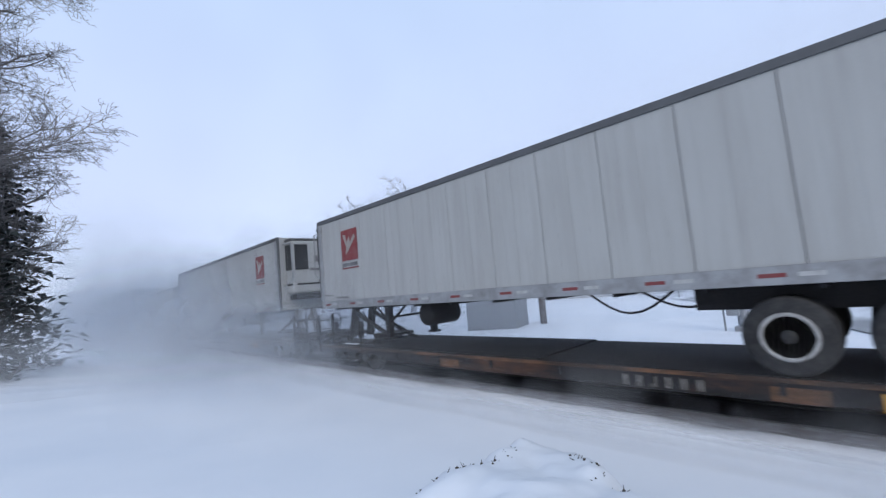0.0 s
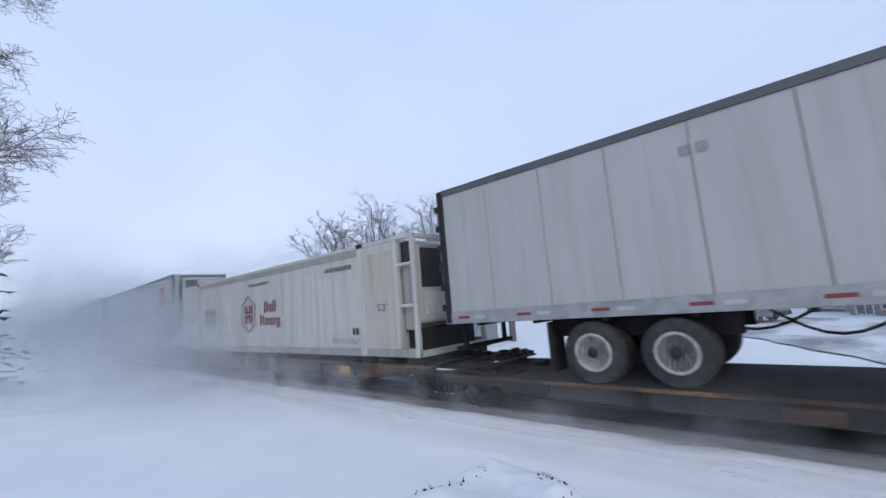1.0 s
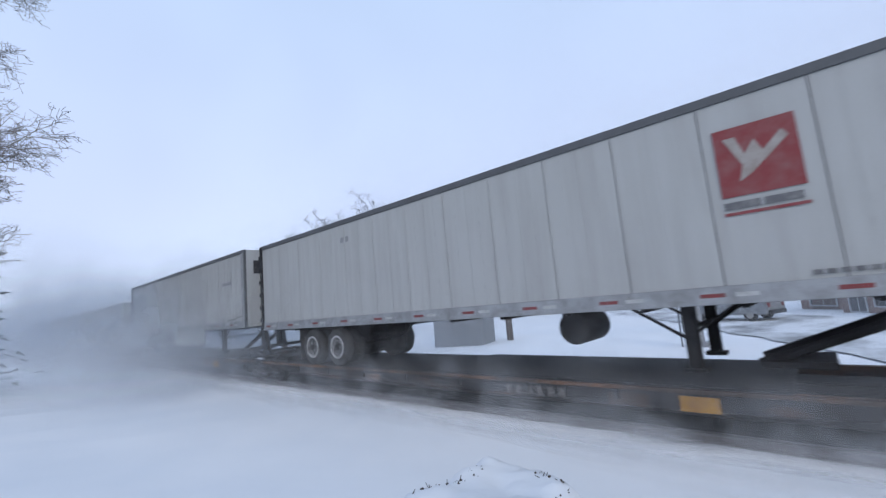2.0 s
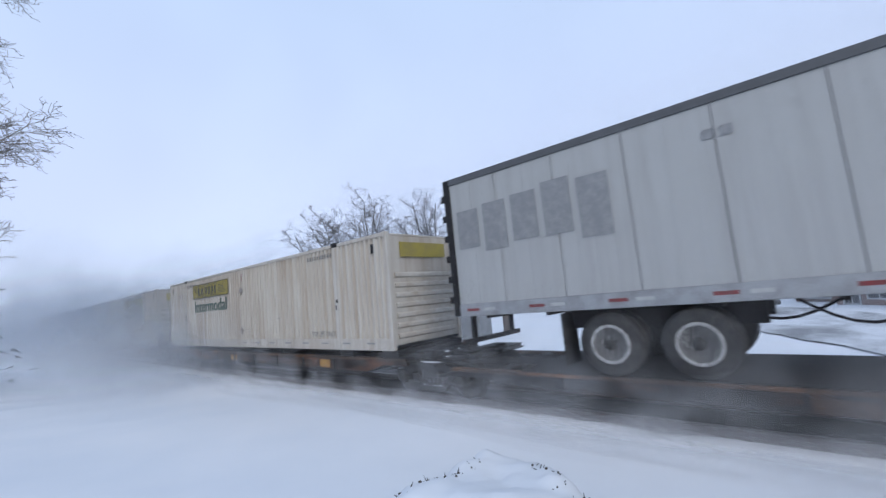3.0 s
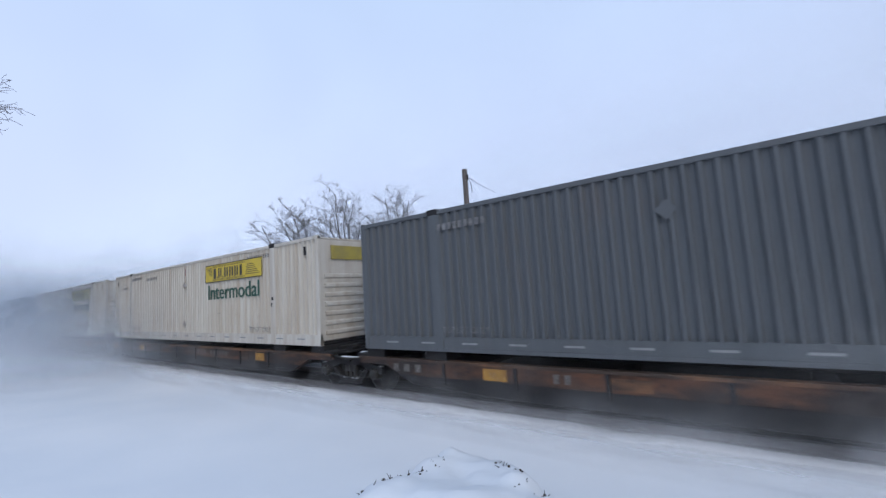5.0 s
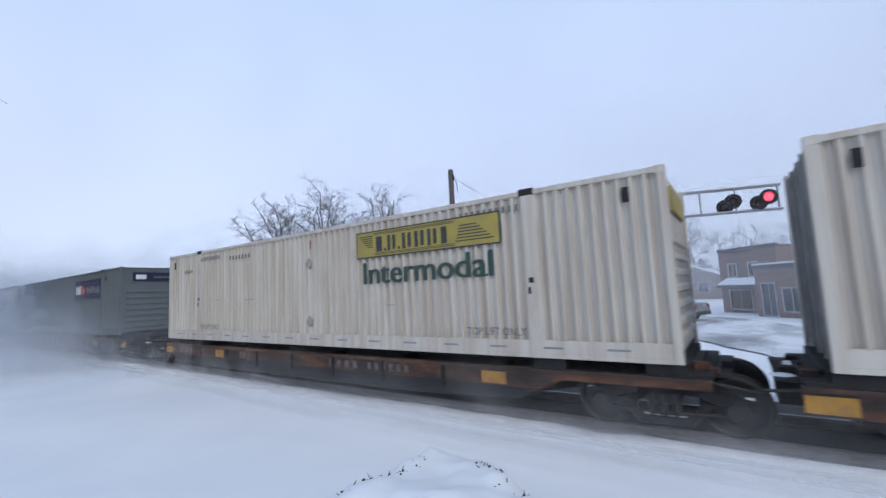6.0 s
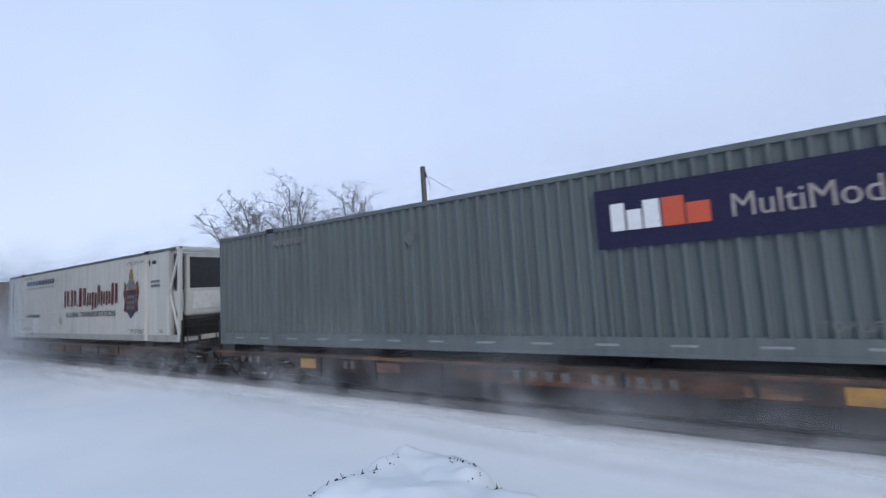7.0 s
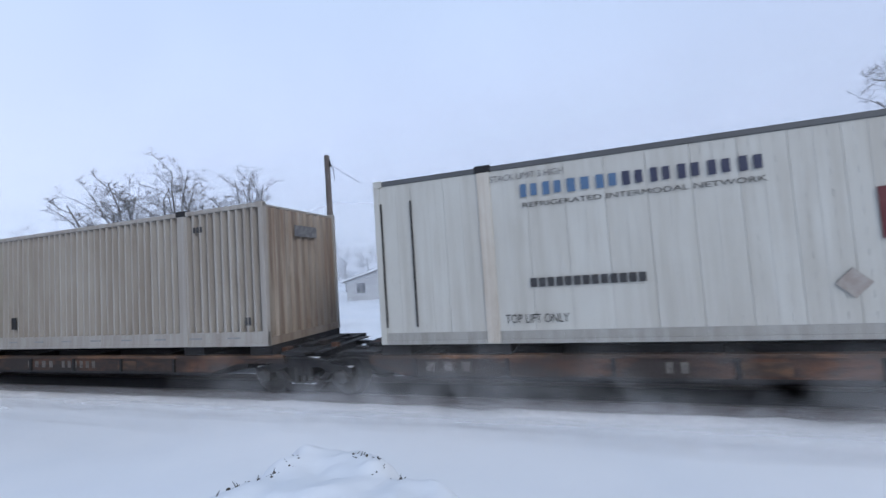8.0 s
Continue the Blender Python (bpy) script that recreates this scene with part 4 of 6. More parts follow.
    if reefer:
        a, b = fx(-0.02), fx(-0.62)
        lo, hi = min(a, b), max(a, b)
        unit = part("cooling_unit", boxes((lo, hi, 0.28, WIDE - 0.28, 0.62, 2.72), bevel=0.10), TRAILER, ob, "white nose-mounted cooling unit")
        part("grille", boxes((lo + 0.06, hi - 0.06, 0.262, 0.30, 1.55, 2.55), bevel=0.015), GRILLE_BAYSHADE, unit)
        tip = fx(-0.635)
        part("front_grille", boxes((*sorted((tip, fx(-0.60))), 0.40, 0.95, 1.55, 2.55), bevel=0.01), GRILLE_BAYSHADE, unit)
        part("unit_band", boxes((*sorted((tip, fx(-0.58))), 0.45, WIDE - 0.45, 0.95, 1.02), (lo + 0.05, hi - 0.05, 0.27, 0.3, 0.95, 1.02)), BLACK, unit)
        part("unit_mark", boxes((*sorted((tip, fx(-0.61))), 1.2, 1.7, 1.85, 2.1), (*sorted((tip, fx(-0.61))), 1.0, 1.9, 1.5, 1.6)), FADED, unit)
        part("unit_cap", boxes((lo, hi, 0.26, WIDE - 0.26, 2.70, 2.80), bevel=0.04), DARKRAIL, unit)
        part("guard_bar", tube(bmesh.new(), [(fx(-0.05), 0.2, 2.62), (fx(-0.7), 0.24, 2.58), (fx(-0.74), 0.24, 1.2), (fx(-0.1), 0.2, 0.9)], 0.028, 7), RAILGREY, unit)
        part("unit_skirt", boxes((lo, hi, 0.4, WIDE - 0.4, 0.40, 0.62), bevel=0.03), BLACK, unit)
    return on_train(ob, x, NEAR_Y, TRAILER_Z if nose > 0 else TRAILER_Z - lift, -math.degrees(lift / LONG) * nose)


# ---- spine cars ----
def wheel_truck(parent, x):
    """A two-axle truck: side frames, springs, bolster, wheels. Sits in the space of its car (y from the track's middle)."""
    truck = part("truck", boxes((x - 0.20, x + 0.20, -1.05, 1.05, 0.42, 0.66), bevel=0.02), BLACK, parent)
    for s in (-1, 1):
        y = s * 1.0
        bm = bmesh.new()
        prism(bm, [(x - 1.12, 0.58), (x - 0.70, 0.66), (x - 0.40, 0.76), (x + 0.40, 0.76), (x + 0.70, 0.66), (x + 1.12, 0.58), (x + 1.12, 0.42),
                   (x + 0.62, 0.50), (x + 0.40, 0.60), (x - 0.40, 0.60), (x - 0.62, 0.50), (x - 1.12, 0.42)], y - 0.07, y + 0.07)
        prism(bm, [(x - 0.66, 0.48), (x - 0.52, 0.50), (x - 0.30, 0.26), (x + 0.30, 0.26), (x + 0.52, 0.50), (x + 0.66, 0.48), (x + 0.36, 0.14), (x - 0.36, 0.14)], y - 0.06, y + 0.06)
        side = part("side_frame", bm, BLACK, truck)
        # snow strips that also draw the bright highlights along the frame edges
        for k0, k1, kz in ((-0.36, 0.36, 0.762), (-0.28, 0.28, 0.262), (-1.10, -0.95, 0.585), (0.95, 1.10, 0.585)):
            part("snow_patch", boxes((x + k0, x + k1, y - 0.05, y + 0.05, kz, kz + 0.018), bevel=0.006), SNOW, side, "thin snow strip that draws the highlight on the ledge")
        part("brake_rod", tube(bmesh.new(), [(x - 0.9, y + s * 0.05, 0.36), (x, y + s * 0.10, 0.30), (x + 0.9, y + s * 0.05, 0.36)], 0.022), STEEL, side)
        for k in (-0.16, 0.0, 0.16):
            part("spring", tube(bmesh.new(), [(x + k, y, 0.26), (x + k, y, 0.58)], 0.062, 8), STEEL, truck)
        for xa in (x - 0.89, x + 0.89):
            part("bearing", lathe(bmesh.new(), [(0.03, s * 0.16), (0.11, s * 0.15), (0.14, s * 0.10), (0.14, -s * 0.08), (0.03, -s * 0.1)][::s], (xa, y, 0.42), 16), STEEL, truck)
    for xa in (x - 0.89, x + 0.89):
        ws = part("axle", tube(bmesh.new(), [(xa, -0.95, 0.42), (xa, 0.95, 0.42)], 0.08, 8), STEEL, truck)
        for s in (-1, 1):
            prof = [(0.02, 0.09), (0.12, 0.09), (0.14, 0.03), (0.34, 0.02), (0.36, 0.07), (0.42, 0.07), (0.425, -0.03), (0.455, -0.05), (0.455, -0.07), (0.34, -0.07), (0.14, -0.08), (0.02, -0.08)]
            part("wheel", lathe(bmesh.new(), [(r, s * v) for r, v in prof][::s], (xa, s * 0.77, 0.42), 30), STEEL, truck, smooth=True)
    return truck


def spine_car(x, gap_front, gap_rear, trucks, kind, label, nose=1, patches=(), near_trucks=(), low=0.22):
    """One platform under the load whose front end is at x. Its own space has y = 0 in the track's middle."""
    ob = tagged(new("spine_car"), label, "railcar", "platforms of the train")
    a, b = -LONG - gap_rear / 2 + 0.06, gap_front / 2 - 0.06
    w = 1.22
    top = 0.84 if kind == "box" else 0.70
    part("centre_sill", prism(bmesh.new(), [(a + 0.2, top), (b - 0.2, top), (b - 0.2, 0.42), (b - 2.6, 0.40), (b - 3.6, 0.20), (a + 3.6, 0.20), (a + 2.6, 0.40), (a + 0.2, 0.42)], -0.36, 0.36), BLACK, ob)
    ends = (-LONG - 0.30, 0.30)
    for s in (-1, 1):
        y0, y1 = sorted((s * w, s * (w - 0.10)))
        front_cut = min([t - 1.45 for t in near_trucks if t > -4] + [ends[1]])
        rear_cut = max([t + 1.45 for t in near_trucks if t < -LONG + 4] + [ends[0]])
        mid_low, end_low = min(low, top - 0.30), min(max(low, 0.32), top - 0.22)
        outline = [(ends[0], top), (ends[1], top), (ends[1], top - 0.14)]
        outline += [(front_cut, top - 0.15), (front_cut - 0.8, end_low), (front_cut - 3.0, mid_low), (rear_cut + 3.0, mid_low), (rear_cut + 0.8, end_low), (rear_cut, top - 0.15), (ends[0], top - 0.14)]
        steel = DARKSILL if kind == "trailer" else BROWN
        sill = part("side_sill", prism(bmesh.new(), outline, y0, y1), steel, ob)
        drop = top - 0.15 - end_low
        if drop > 0.19:
            cut = 0.8 * 0.18 / drop
            web = [(rear_cut + cut, top - 0.33), (front_cut - cut, top - 0.33), (front_cut - 0.8, end_low), (front_cut - 3.0, mid_low), (rear_cut + 3.0, mid_low), (rear_cut + 0.8, end_low)]
            # black plate draws dark structure and shadow below the sill as one
            part("lower_web", prism(bmesh.new(), web, *sorted((s * (w - 0.05), s * (w + 0.006)))), BLACK, sill, "black lower web for the structure and shade below the sill")
        part("sill_flange", boxes((ends[0], ends[1], y0 - 0.03, y1 + 0.03, top - 0.04, top + 0.016)), FLANGE, sill)
        yf = s * (w + 0.005)
        ya, yb = sorted((yf, yf - s * 0.004))
        for xm in [q for q in patches if rear_cut + 0.3 < q < front_cut - 0.9 or (low < 0.3 and front_cut == ends[1] and q > -1) or (low < 0.3 and rear_cut == ends[0] and q < -15)]:
            part("reflector", boxes((xm - 0.02, xm + 0.48, ya, yb, top - 0.30, top - 0.085)), REFLECT, sill)
        for xm in [q for q in (-0.95, -4.3, -10.6) if q < front_cut - 1.2]:
            part("faded_patch", boxes((xm - 0.05, xm + 0.55, ya, yb, top - 0.29, top - 0.10)), FLANGE, sill)
        for x0, x1, n, z0, z1 in ((-6.3, -5.0, 6, 0.54, 0.70),) if kind == "trailer" else ((-15.35, -14.4, 3, 0.50, 0.68), (-7.6, -6.5, 4, 0.54, 0.70), (-6.3, -5.0, 6, 0.54, 0.70), (-11.6, -11.2, 2, 0.52, 0.66)):
            step = (x1 - x0) / n
            for i in range(n):
                part("stencil_mark", boxes((x0 + i * step, x0 + (i + 0.5) * step, ya, yb, top - 0.26, top - 0.10)), FADEDWHITE, sill)
        for k in range(10):
            xs = ends[0] + 0.9 + k * 1.62
            if not rear_cut + 0.8 < xs < front_cut - 0.8:
                continue
            part("stiffener", boxes((xs - 0.03, xs + 0.03, *sorted((yf - s * 0.002, yf + s * 0.04)), max(low, 0.34) + 0.04, top - 0.045)), BLACK, sill)
    for k in range(7):
        xc = -LONG + 0.8 + k * (LONG - 1.6) / 6
        part("cross_bearer", boxes((xc - 0.12, xc + 0.12, -w + 0.1, w - 0.1, top - 0.27, top - 0.01)), BLACK, ob)
    rnd = random.Random(int(x * 10))
    for xc in (a + 0.7, b - 0.7):
        deck = part("end_platform", boxes((xc - 0.52, xc + 0.52, -0.98, 0.98, 0.845, 0.875), (xc - 0.26, xc + 0.30, -w, w, 0.848, 0.915), (xc - 0.16, xc + 0.14, -0.72, 0.72, 0.915, 0.985), bevel=0.012), BLACK, ob)
        for k in range(7):
            xf, yf, hf = xc + rnd.uniform(-0.46, 0.40), rnd.uniform(-1.05, 0.8), rnd.uniform(0.04, 0.14)
            part("fitting", boxes((xf, xf + rnd.uniform(0.08, 0.26), yf, yf + rnd.uniform(0.08, 0.24), 0.874, 0.90 + hf), bevel=0.012), BLACK if k % 3 else BROWN, deck)
        part("air_pipe", tube(bmesh.new(), [(xc - 0.75, -1.12, 0.74), (xc - 0.2, -1.16, 0.80), (xc + 0.3, -1.16, 0.80), (xc + 0.8, -1.1, 0.70)], 0.025), STEEL, deck)
        for k in range(5):
            xf, yf = xc + rnd.uniform(-0.5, 0.25), rnd.uniform(-0.95, 0.6)
            cap = bmesh.new()
            ring = [(xf + 0.14 * math.cos(j * math.tau / 9) * rnd.uniform(0.7, 1.5), yf + 0.10 * math.sin(j * math.tau / 9) * rnd.uniform(0.7, 1.4)) for j in range(9)]
            low_ring, top_ring = [cap.verts.new((p, q, 0.872)) for p, q in ring], [cap.verts.new((xf + (p - xf) * 0.7, yf + (q - yf) * 0.7, 0.900)) for p, q in ring]
            cap.faces.new(top_ring)
            for j in range(9):
                cap.faces.new((low_ring[j], low_ring[(j + 1) % 9], top_ring[(j + 1) % 9], top_ring[j]))
            part("snow_patch", cap, SNOW, deck, "small patch of packed snow")
    if kind == "box":
        for xc in (-LONG + 2.02, -2.02, -LONG + 0.25, -0.25):
            part("pedestal", boxes((xc - 0.28, xc + 0.28, -w, w, 0.858, 1.048), bevel=0.01), BLACK, ob)
    else:
        lo, hi = (-LONG + 1.4, -LONG + 7.9) if nose > 0 else (-7.9, -1.4)
        part("wheel_deck", boxes((lo, hi, -w, w, 0.718, 0.733)), BLACK, ob)
        mid = (hi, -2.0) if nose > 0 else (-LONG + 2.0, lo)
        part("leg_deck", boxes((mid[0] + 0.003, mid[1] - 0.003, -w, w, 0.718, 0.76)), BLACK, ob)
        kx = -0.62 if nose > 0 else -LONG + 0.62
        d = -1 if nose > 0 else 1
        for s in (-0.34, 0.34):
            part("hitch_post", prism(bmesh.new(), [(kx - 0.14, 1.95), (kx + 0.14, 1.95), (kx - d * 0.34 + 0.14, 0.86), (kx - d * 0.34 - 0.14, 0.86)], s - 0.07, s + 0.07), BLACK, ob)
            part("hitch_strut", tube(bmesh.new(), [(kx, s, 1.66), (kx + d * 1.75, s, 0.96)], 0.075, 8), BLACK, ob)
        part("hitch_head", boxes((kx - 0.42, kx + 0.42, -0.5, 0.5, 1.89, 1.978), bevel=0.02), BLACK, ob)
        part("hitch_foot", boxes((kx + d * 1.4 - 0.3, kx + d * 1.4 + 0.5, -0.5, 0.5, 0.92, 1.02), bevel=0.02), BLACK, ob)
    for xt in trucks:
        wheel_truck(ob, xt)
    return on_train(ob, x, TRACK_Y, 0.0)


def coupler(x, label="black knuckle coupler with brake hoses between cars"):
    ob = tagged(new("coupler"), label, "coupler", "couplers of the train")
    part("shank", boxes((-0.95, 0.95, -0.09, 0.09, 0.70, 0.88), bevel=0.02), BLACK, ob)
    part("knuckle", boxes((-0.24, 0.24, -0.2, 0.2, 0.64, 0.94), bevel=0.06), BLACK, ob)
    for s in (-0.5, 0.5):
        pts = [(-0.9 + 0.225 * i, s, 0.72 - 0.36 * math.sin(math.pi * i / 8)) for i in range(9)]
        part("brake_hose", tube(bmesh.new(), pts, 0.03), BLACK, ob)
    for sx in (-1, 1):
        part("end_ladder", boxes((sx * 0.98 - 0.03, sx * 0.98 + 0.03, -1.25, -1.19, 0.5, 1.7), (sx * 0.98 - 0.03, sx * 0.98 + 0.03, -0.75, -0.69, 0.5, 1.7),
                                 *[(sx * 0.98 - 0.02, sx * 0.98 + 0.02, -1.19, -0.75, z, z + 0.04) for z in (0.6, 0.9, 1.2, 1.5)]), BLACK, ob)
        ring = [(sx * 0.9, 0.45 + 0.28 * math.cos(k * math.tau / 16), 1.35 + 0.28 * math.sin(k * math.tau / 16)) for k in range(17)]
        hand = part("brake_wheel", tube(bmesh.new(), ring, 0.022, 5), BLACK, ob)
        for k in range(3):
            a = k * math.tau / 3
            part("spoke", tube(bmesh.new(), [(sx * 0.9, 0.45, 1.35), (sx * 0.9, 0.45 + 0.28 * math.cos(a), 1.35 + 0.28 * math.sin(a))], 0.016, 5), BLACK, hand)
        part("brake_stand", boxes((sx * 0.9 - 0.06, sx * 0.9 + 0.06, 0.36, 0.54, 0.7, 1.3), bevel=0.01), BLACK, ob)
        part("handrail", tube(bmesh.new(), [(sx * 0.75, -1.2, 0.9), (sx * 0.75, -1.2, 1.5), (sx * 0.75, 0.2, 1.5), (sx * 0.75, 0.2, 0.9)], 0.02, 5), BLACK, ob)
    return on_train(ob, x, TRACK_Y, 0.0)


def build_train():
    yb = "dirty beige ribbed container with yellow banner and green lettering"
    trailer(108.30, -1, "white refrigerated trailer with a red square emblem, facing backwards", "square", 0, slide=0.34, lift=0.0)
    trailer(88.87, 1, "white refrigerated trailer with a red square emblem", "square", 0)
    hexagon_box(71.84)
    trailer(54.13, 1, "dirty white refrigerated trailer with a red square emblem", "square", 0)
    trailer(36.70, 1, "grey-white dry trailer with large grey bars", "bars", 0, reefer=False, skirt=True)
    yellow_banner_box(18.58, -LONG + 3.1, yb, OLIVE, GREEN)
    yellow_banner_box(0.27, -6.45, yb, OLIVE, DARKGREEN, DULLBEIGE)
    purple_banner_box(-17.65, DARKGREY, "dark grey ribbed container with a purple banner", words=False)
    yellow_banner_box(-35.49, -6.45, yb, YELLOW, GREEN)
    yellow_banner_box(-53.19, -6.45, yb, OLIVE, DARKGREEN)
    purple_banner_box(-73.97, GREYGREEN, "grey-green ribbed container with a dark purple banner")
    crest_box(-92.27)
    cream_box(-110.91)
    sc = "rusty brown spine car platform with yellow reflectors under a container"
    st = "dark spine car platform with a hitch under a trailer"
    # load front, gap ahead, gap behind, trucks, kind, label, nose
    rows = [
        (108.30, 2.0, 3.37, (-14.9, -0.2), "trailer", st, -1), (88.87, 3.37, 0.97, (-0.35, -LONG - 0.48), "trailer", st, 1),
        (71.84, 0.97, 1.57, (-LONG - 0.78,), "box", sc, 1), (54.13, 1.57, 1.30, (-LONG - 0.65,), "trailer", st, 1),
        (36.70, 1.30, 2.13, (-LONG - 1.06,), "trailer", st, 1), (18.58, 2.13, 2.21, (-LONG + 0.8,), "box", sc, 1),
        (0.27, 2.21, 1.70, (-0.75, -LONG - 0.85), "box", sc, 1), (-17.65, 1.70, 1.74, (-LONG - 0.87,), "box", sc, 1),
        (-35.49, 1.74, 1.56, (-LONG - 1.9,), "box", sc, 1), (-53.19, 1.56, 4.63, (-LONG - 2.3,), "box", sc, 1),
        (-73.97, 4.63, 2.14, (-LONG + 1.3,), "box", sc, 1), (-92.27, 2.14, 2.50, (-0.55, -LONG - 1.9), "box", sc, 1),
        (-110.91, 2.50, 2.0, (-LONG + 0.8,), "box", sc, 1),
    ]
    wheels_at = [x + t for x, _, _, trucks, _, _, _ in rows for t in trucks]
    for x, gf, gr, trucks, kind, label, nose in rows:
        marks_at = (-3.3,) if kind == "trailer" else () if x < -80 else (-9.4, -3.3) if x > 10 else (0.02, -3.32, -12.98, -LONG - 0.28)
        spine_car(x, gf, gr, trucks, kind, label, nose, marks_at, [t - x for t in wheels_at if -LONG - 1.8 < t - x < 1.8], 0.22 if -80 < x < 10 else 0.46)
    for x in (90.8, 1.3, -91.25):
        coupler(x)


# ---- ground, track, snow ----
def ground_height(x, y):
    rise = 0.55 * max(0.0, min(1.0, (5.4 - y) / 6.0)) ** 1.6
    z = -0.30 + rise
    z += 0.04 * noise.noise((x * 0.16, y * 0.22, 1.0)) + 0.012 * noise.noise((x * 0.9, y * 1.4, 4.0))
    bed = max(0.0, 1 - abs(y - TRACK_Y) / 3.0)
    z = z * (1 - bed) + (-0.20 + 0.02 * noise.noise((x, y, 9.0))) * bed
    # ploughed heap in front of the camera
    left = (x + 3.98) + 0.16 * noise.noise((y * 2.2, 2.0, 0.0)) + 0.08 * noise.noise((y * 6, x * 2, 5.0))
    right = ((-2.45 - x) * 0.46 + (4.86 - y) * 0.89) + 0.18 * noise.noise((x * 2.2, 7.0, 0.0)) + 0.07 * noise.noise((x * 6, y * 3, 9.0))
    tail = 0.35 * (y - 1.5 + 0.9 * noise.noise((x * 0.8, 3.0, 0)))
    inside = -0.22 * math.log(math.exp(-left / 0.22) + math.exp(-right / 0.22) + math.exp(-tail / 0.22) + 0.15) if abs(x) < 14 and -4 < y < 8 else -1
    if inside > -0.1:
        f = max(0.0, min(1.0, (inside + 0.1) / 0.45))
        f = f * f * (3 - 2 * f)
        z += f * (0.48 + 0.16 * noise.noise((x * 1.1, y * 1.1, 3.0)) + 0.07 * noise.noise((x * 3.1, y * 3.1, 3.0)) + 0.03 * noise.noise((x * 8, y * 8, 3.0)))
    if y > 12:
        z += 0.15 * noise.noise((x * 0.08, y * 0.08, 6.0))
    return z


def axis(lo, hi, core_lo, core_hi, step, grow=1.25):
    pts = list(np.arange(core_lo, core_hi + 1e-6, step))
    d, p = step, core_lo
    while p > lo:
        d *= grow
        p -= d
        pts.insert(0, p)
    d, p = step, pts[-1]
    while p < hi:
        d *= grow
        p += d
        pts.append(p)
    return pts


def build_ground():
    xs, ys = axis(-900, 900, -7.0, 3.0, 0.09, 1.06), axis(-500, 900, 1.4, 6.2, 0.09, 1.07)
    verts = [(x, y, ground_height(x, y)) for y in ys for x in xs]
    tagged(mesh_object("ground", grid_mesh("ground", verts, len(xs), len(ys)), SNOW), "wind-packed white snow field", "ground", kind="structure")
    for k, y in enumerate((TRACK_Y - 0.75, TRACK_Y + 0.75)):
        prof = [(-0.07, -0.17), (0.07, -0.17), (0.07, -0.15), (0.012, -0.13), (0.012, -0.04), (0.036, -0.03), (0.036, 0.0), (-0.036, 0.0), (-0.036, -0.03), (-0.012, -0.04), (-0.012, -0.13), (-0.07, -0.15)]
        me = bpy.data.meshes.new("rail")
        n = len(prof)
        me.from_pydata([(x, y + p, z) for x in (-320, 260) for p, z in prof], [], [(i, (i + 1) % n, n + (i + 1) % n, n + i) for i in range(n)])
        tagged(mesh_object("rail", me, RAILTOP), "worn steel rail half buried in snow", "rail", "rails of the track", "structure")
    # ballast swept bare under the train, whose shadow is put into its dark colour
    bx, by = axis(-330, 260, -40, 12, 0.5, 1.2), [0.0, 0.05, 0.12, 0.3, 0.5, 0.7, 0.88, 0.95, 1.0]
    verts = []
    for v in by:
        for x in bx:
            rim = 0.18 * noise.noise((x * 0.7, v * 3, 5.0)) + 0.08 * noise.noise((x * 2.3, v * 3, 8.0))
            y = TRACK_Y - 1.05 + 3.5 * v + rim * (1 if v < 0.5 else -1) * (abs(v - 0.5) > 0.3)
            verts.append((x, y, -0.155 + 0.035 * noise.noise((x * 2, y * 2, 0)) - 0.12 * (v in (0.0, 1.0))))
    tagged(mesh_object("track_bed", grid_mesh("track_bed", verts, len(bx), len(by), True), BALLAST), "ballast darkened for the shade under the train, dusted with snow between the rails", "track", kind="structure")


# ---- airborne snow ----
CLOUDS = []


def snow_sheet(name, label, length, height, density, mat, seed, sway, nx=24, ny=8):
    """A wavy veil of drifting snow, along its own x axis, upright."""
    rnd = random.Random(seed)
    a, b = rnd.uniform(0, 9), rnd.uniform(0, 9)
    verts = []
    for j in range(ny):
        for i in range(nx):
            u, v = i / (nx - 1), j / (ny - 1)
            off = sway * (noise.noise((u * 2.5 + a, v * 1.5, b)) + 0.5 * noise.noise((u * 6 + a, v * 3, b + 4)))
            verts.append(((u - 0.5) * length, off, v * height * (1 + 0.25 * noise.noise((u * 4 + b, 0, a)))))
    ob = mesh_object(name, grid_mesh(name, verts, nx, ny, True), mat)
    ob.color = (1, 1, 1, density)
    return tagged(ob, label, "snow", kind="stuff")


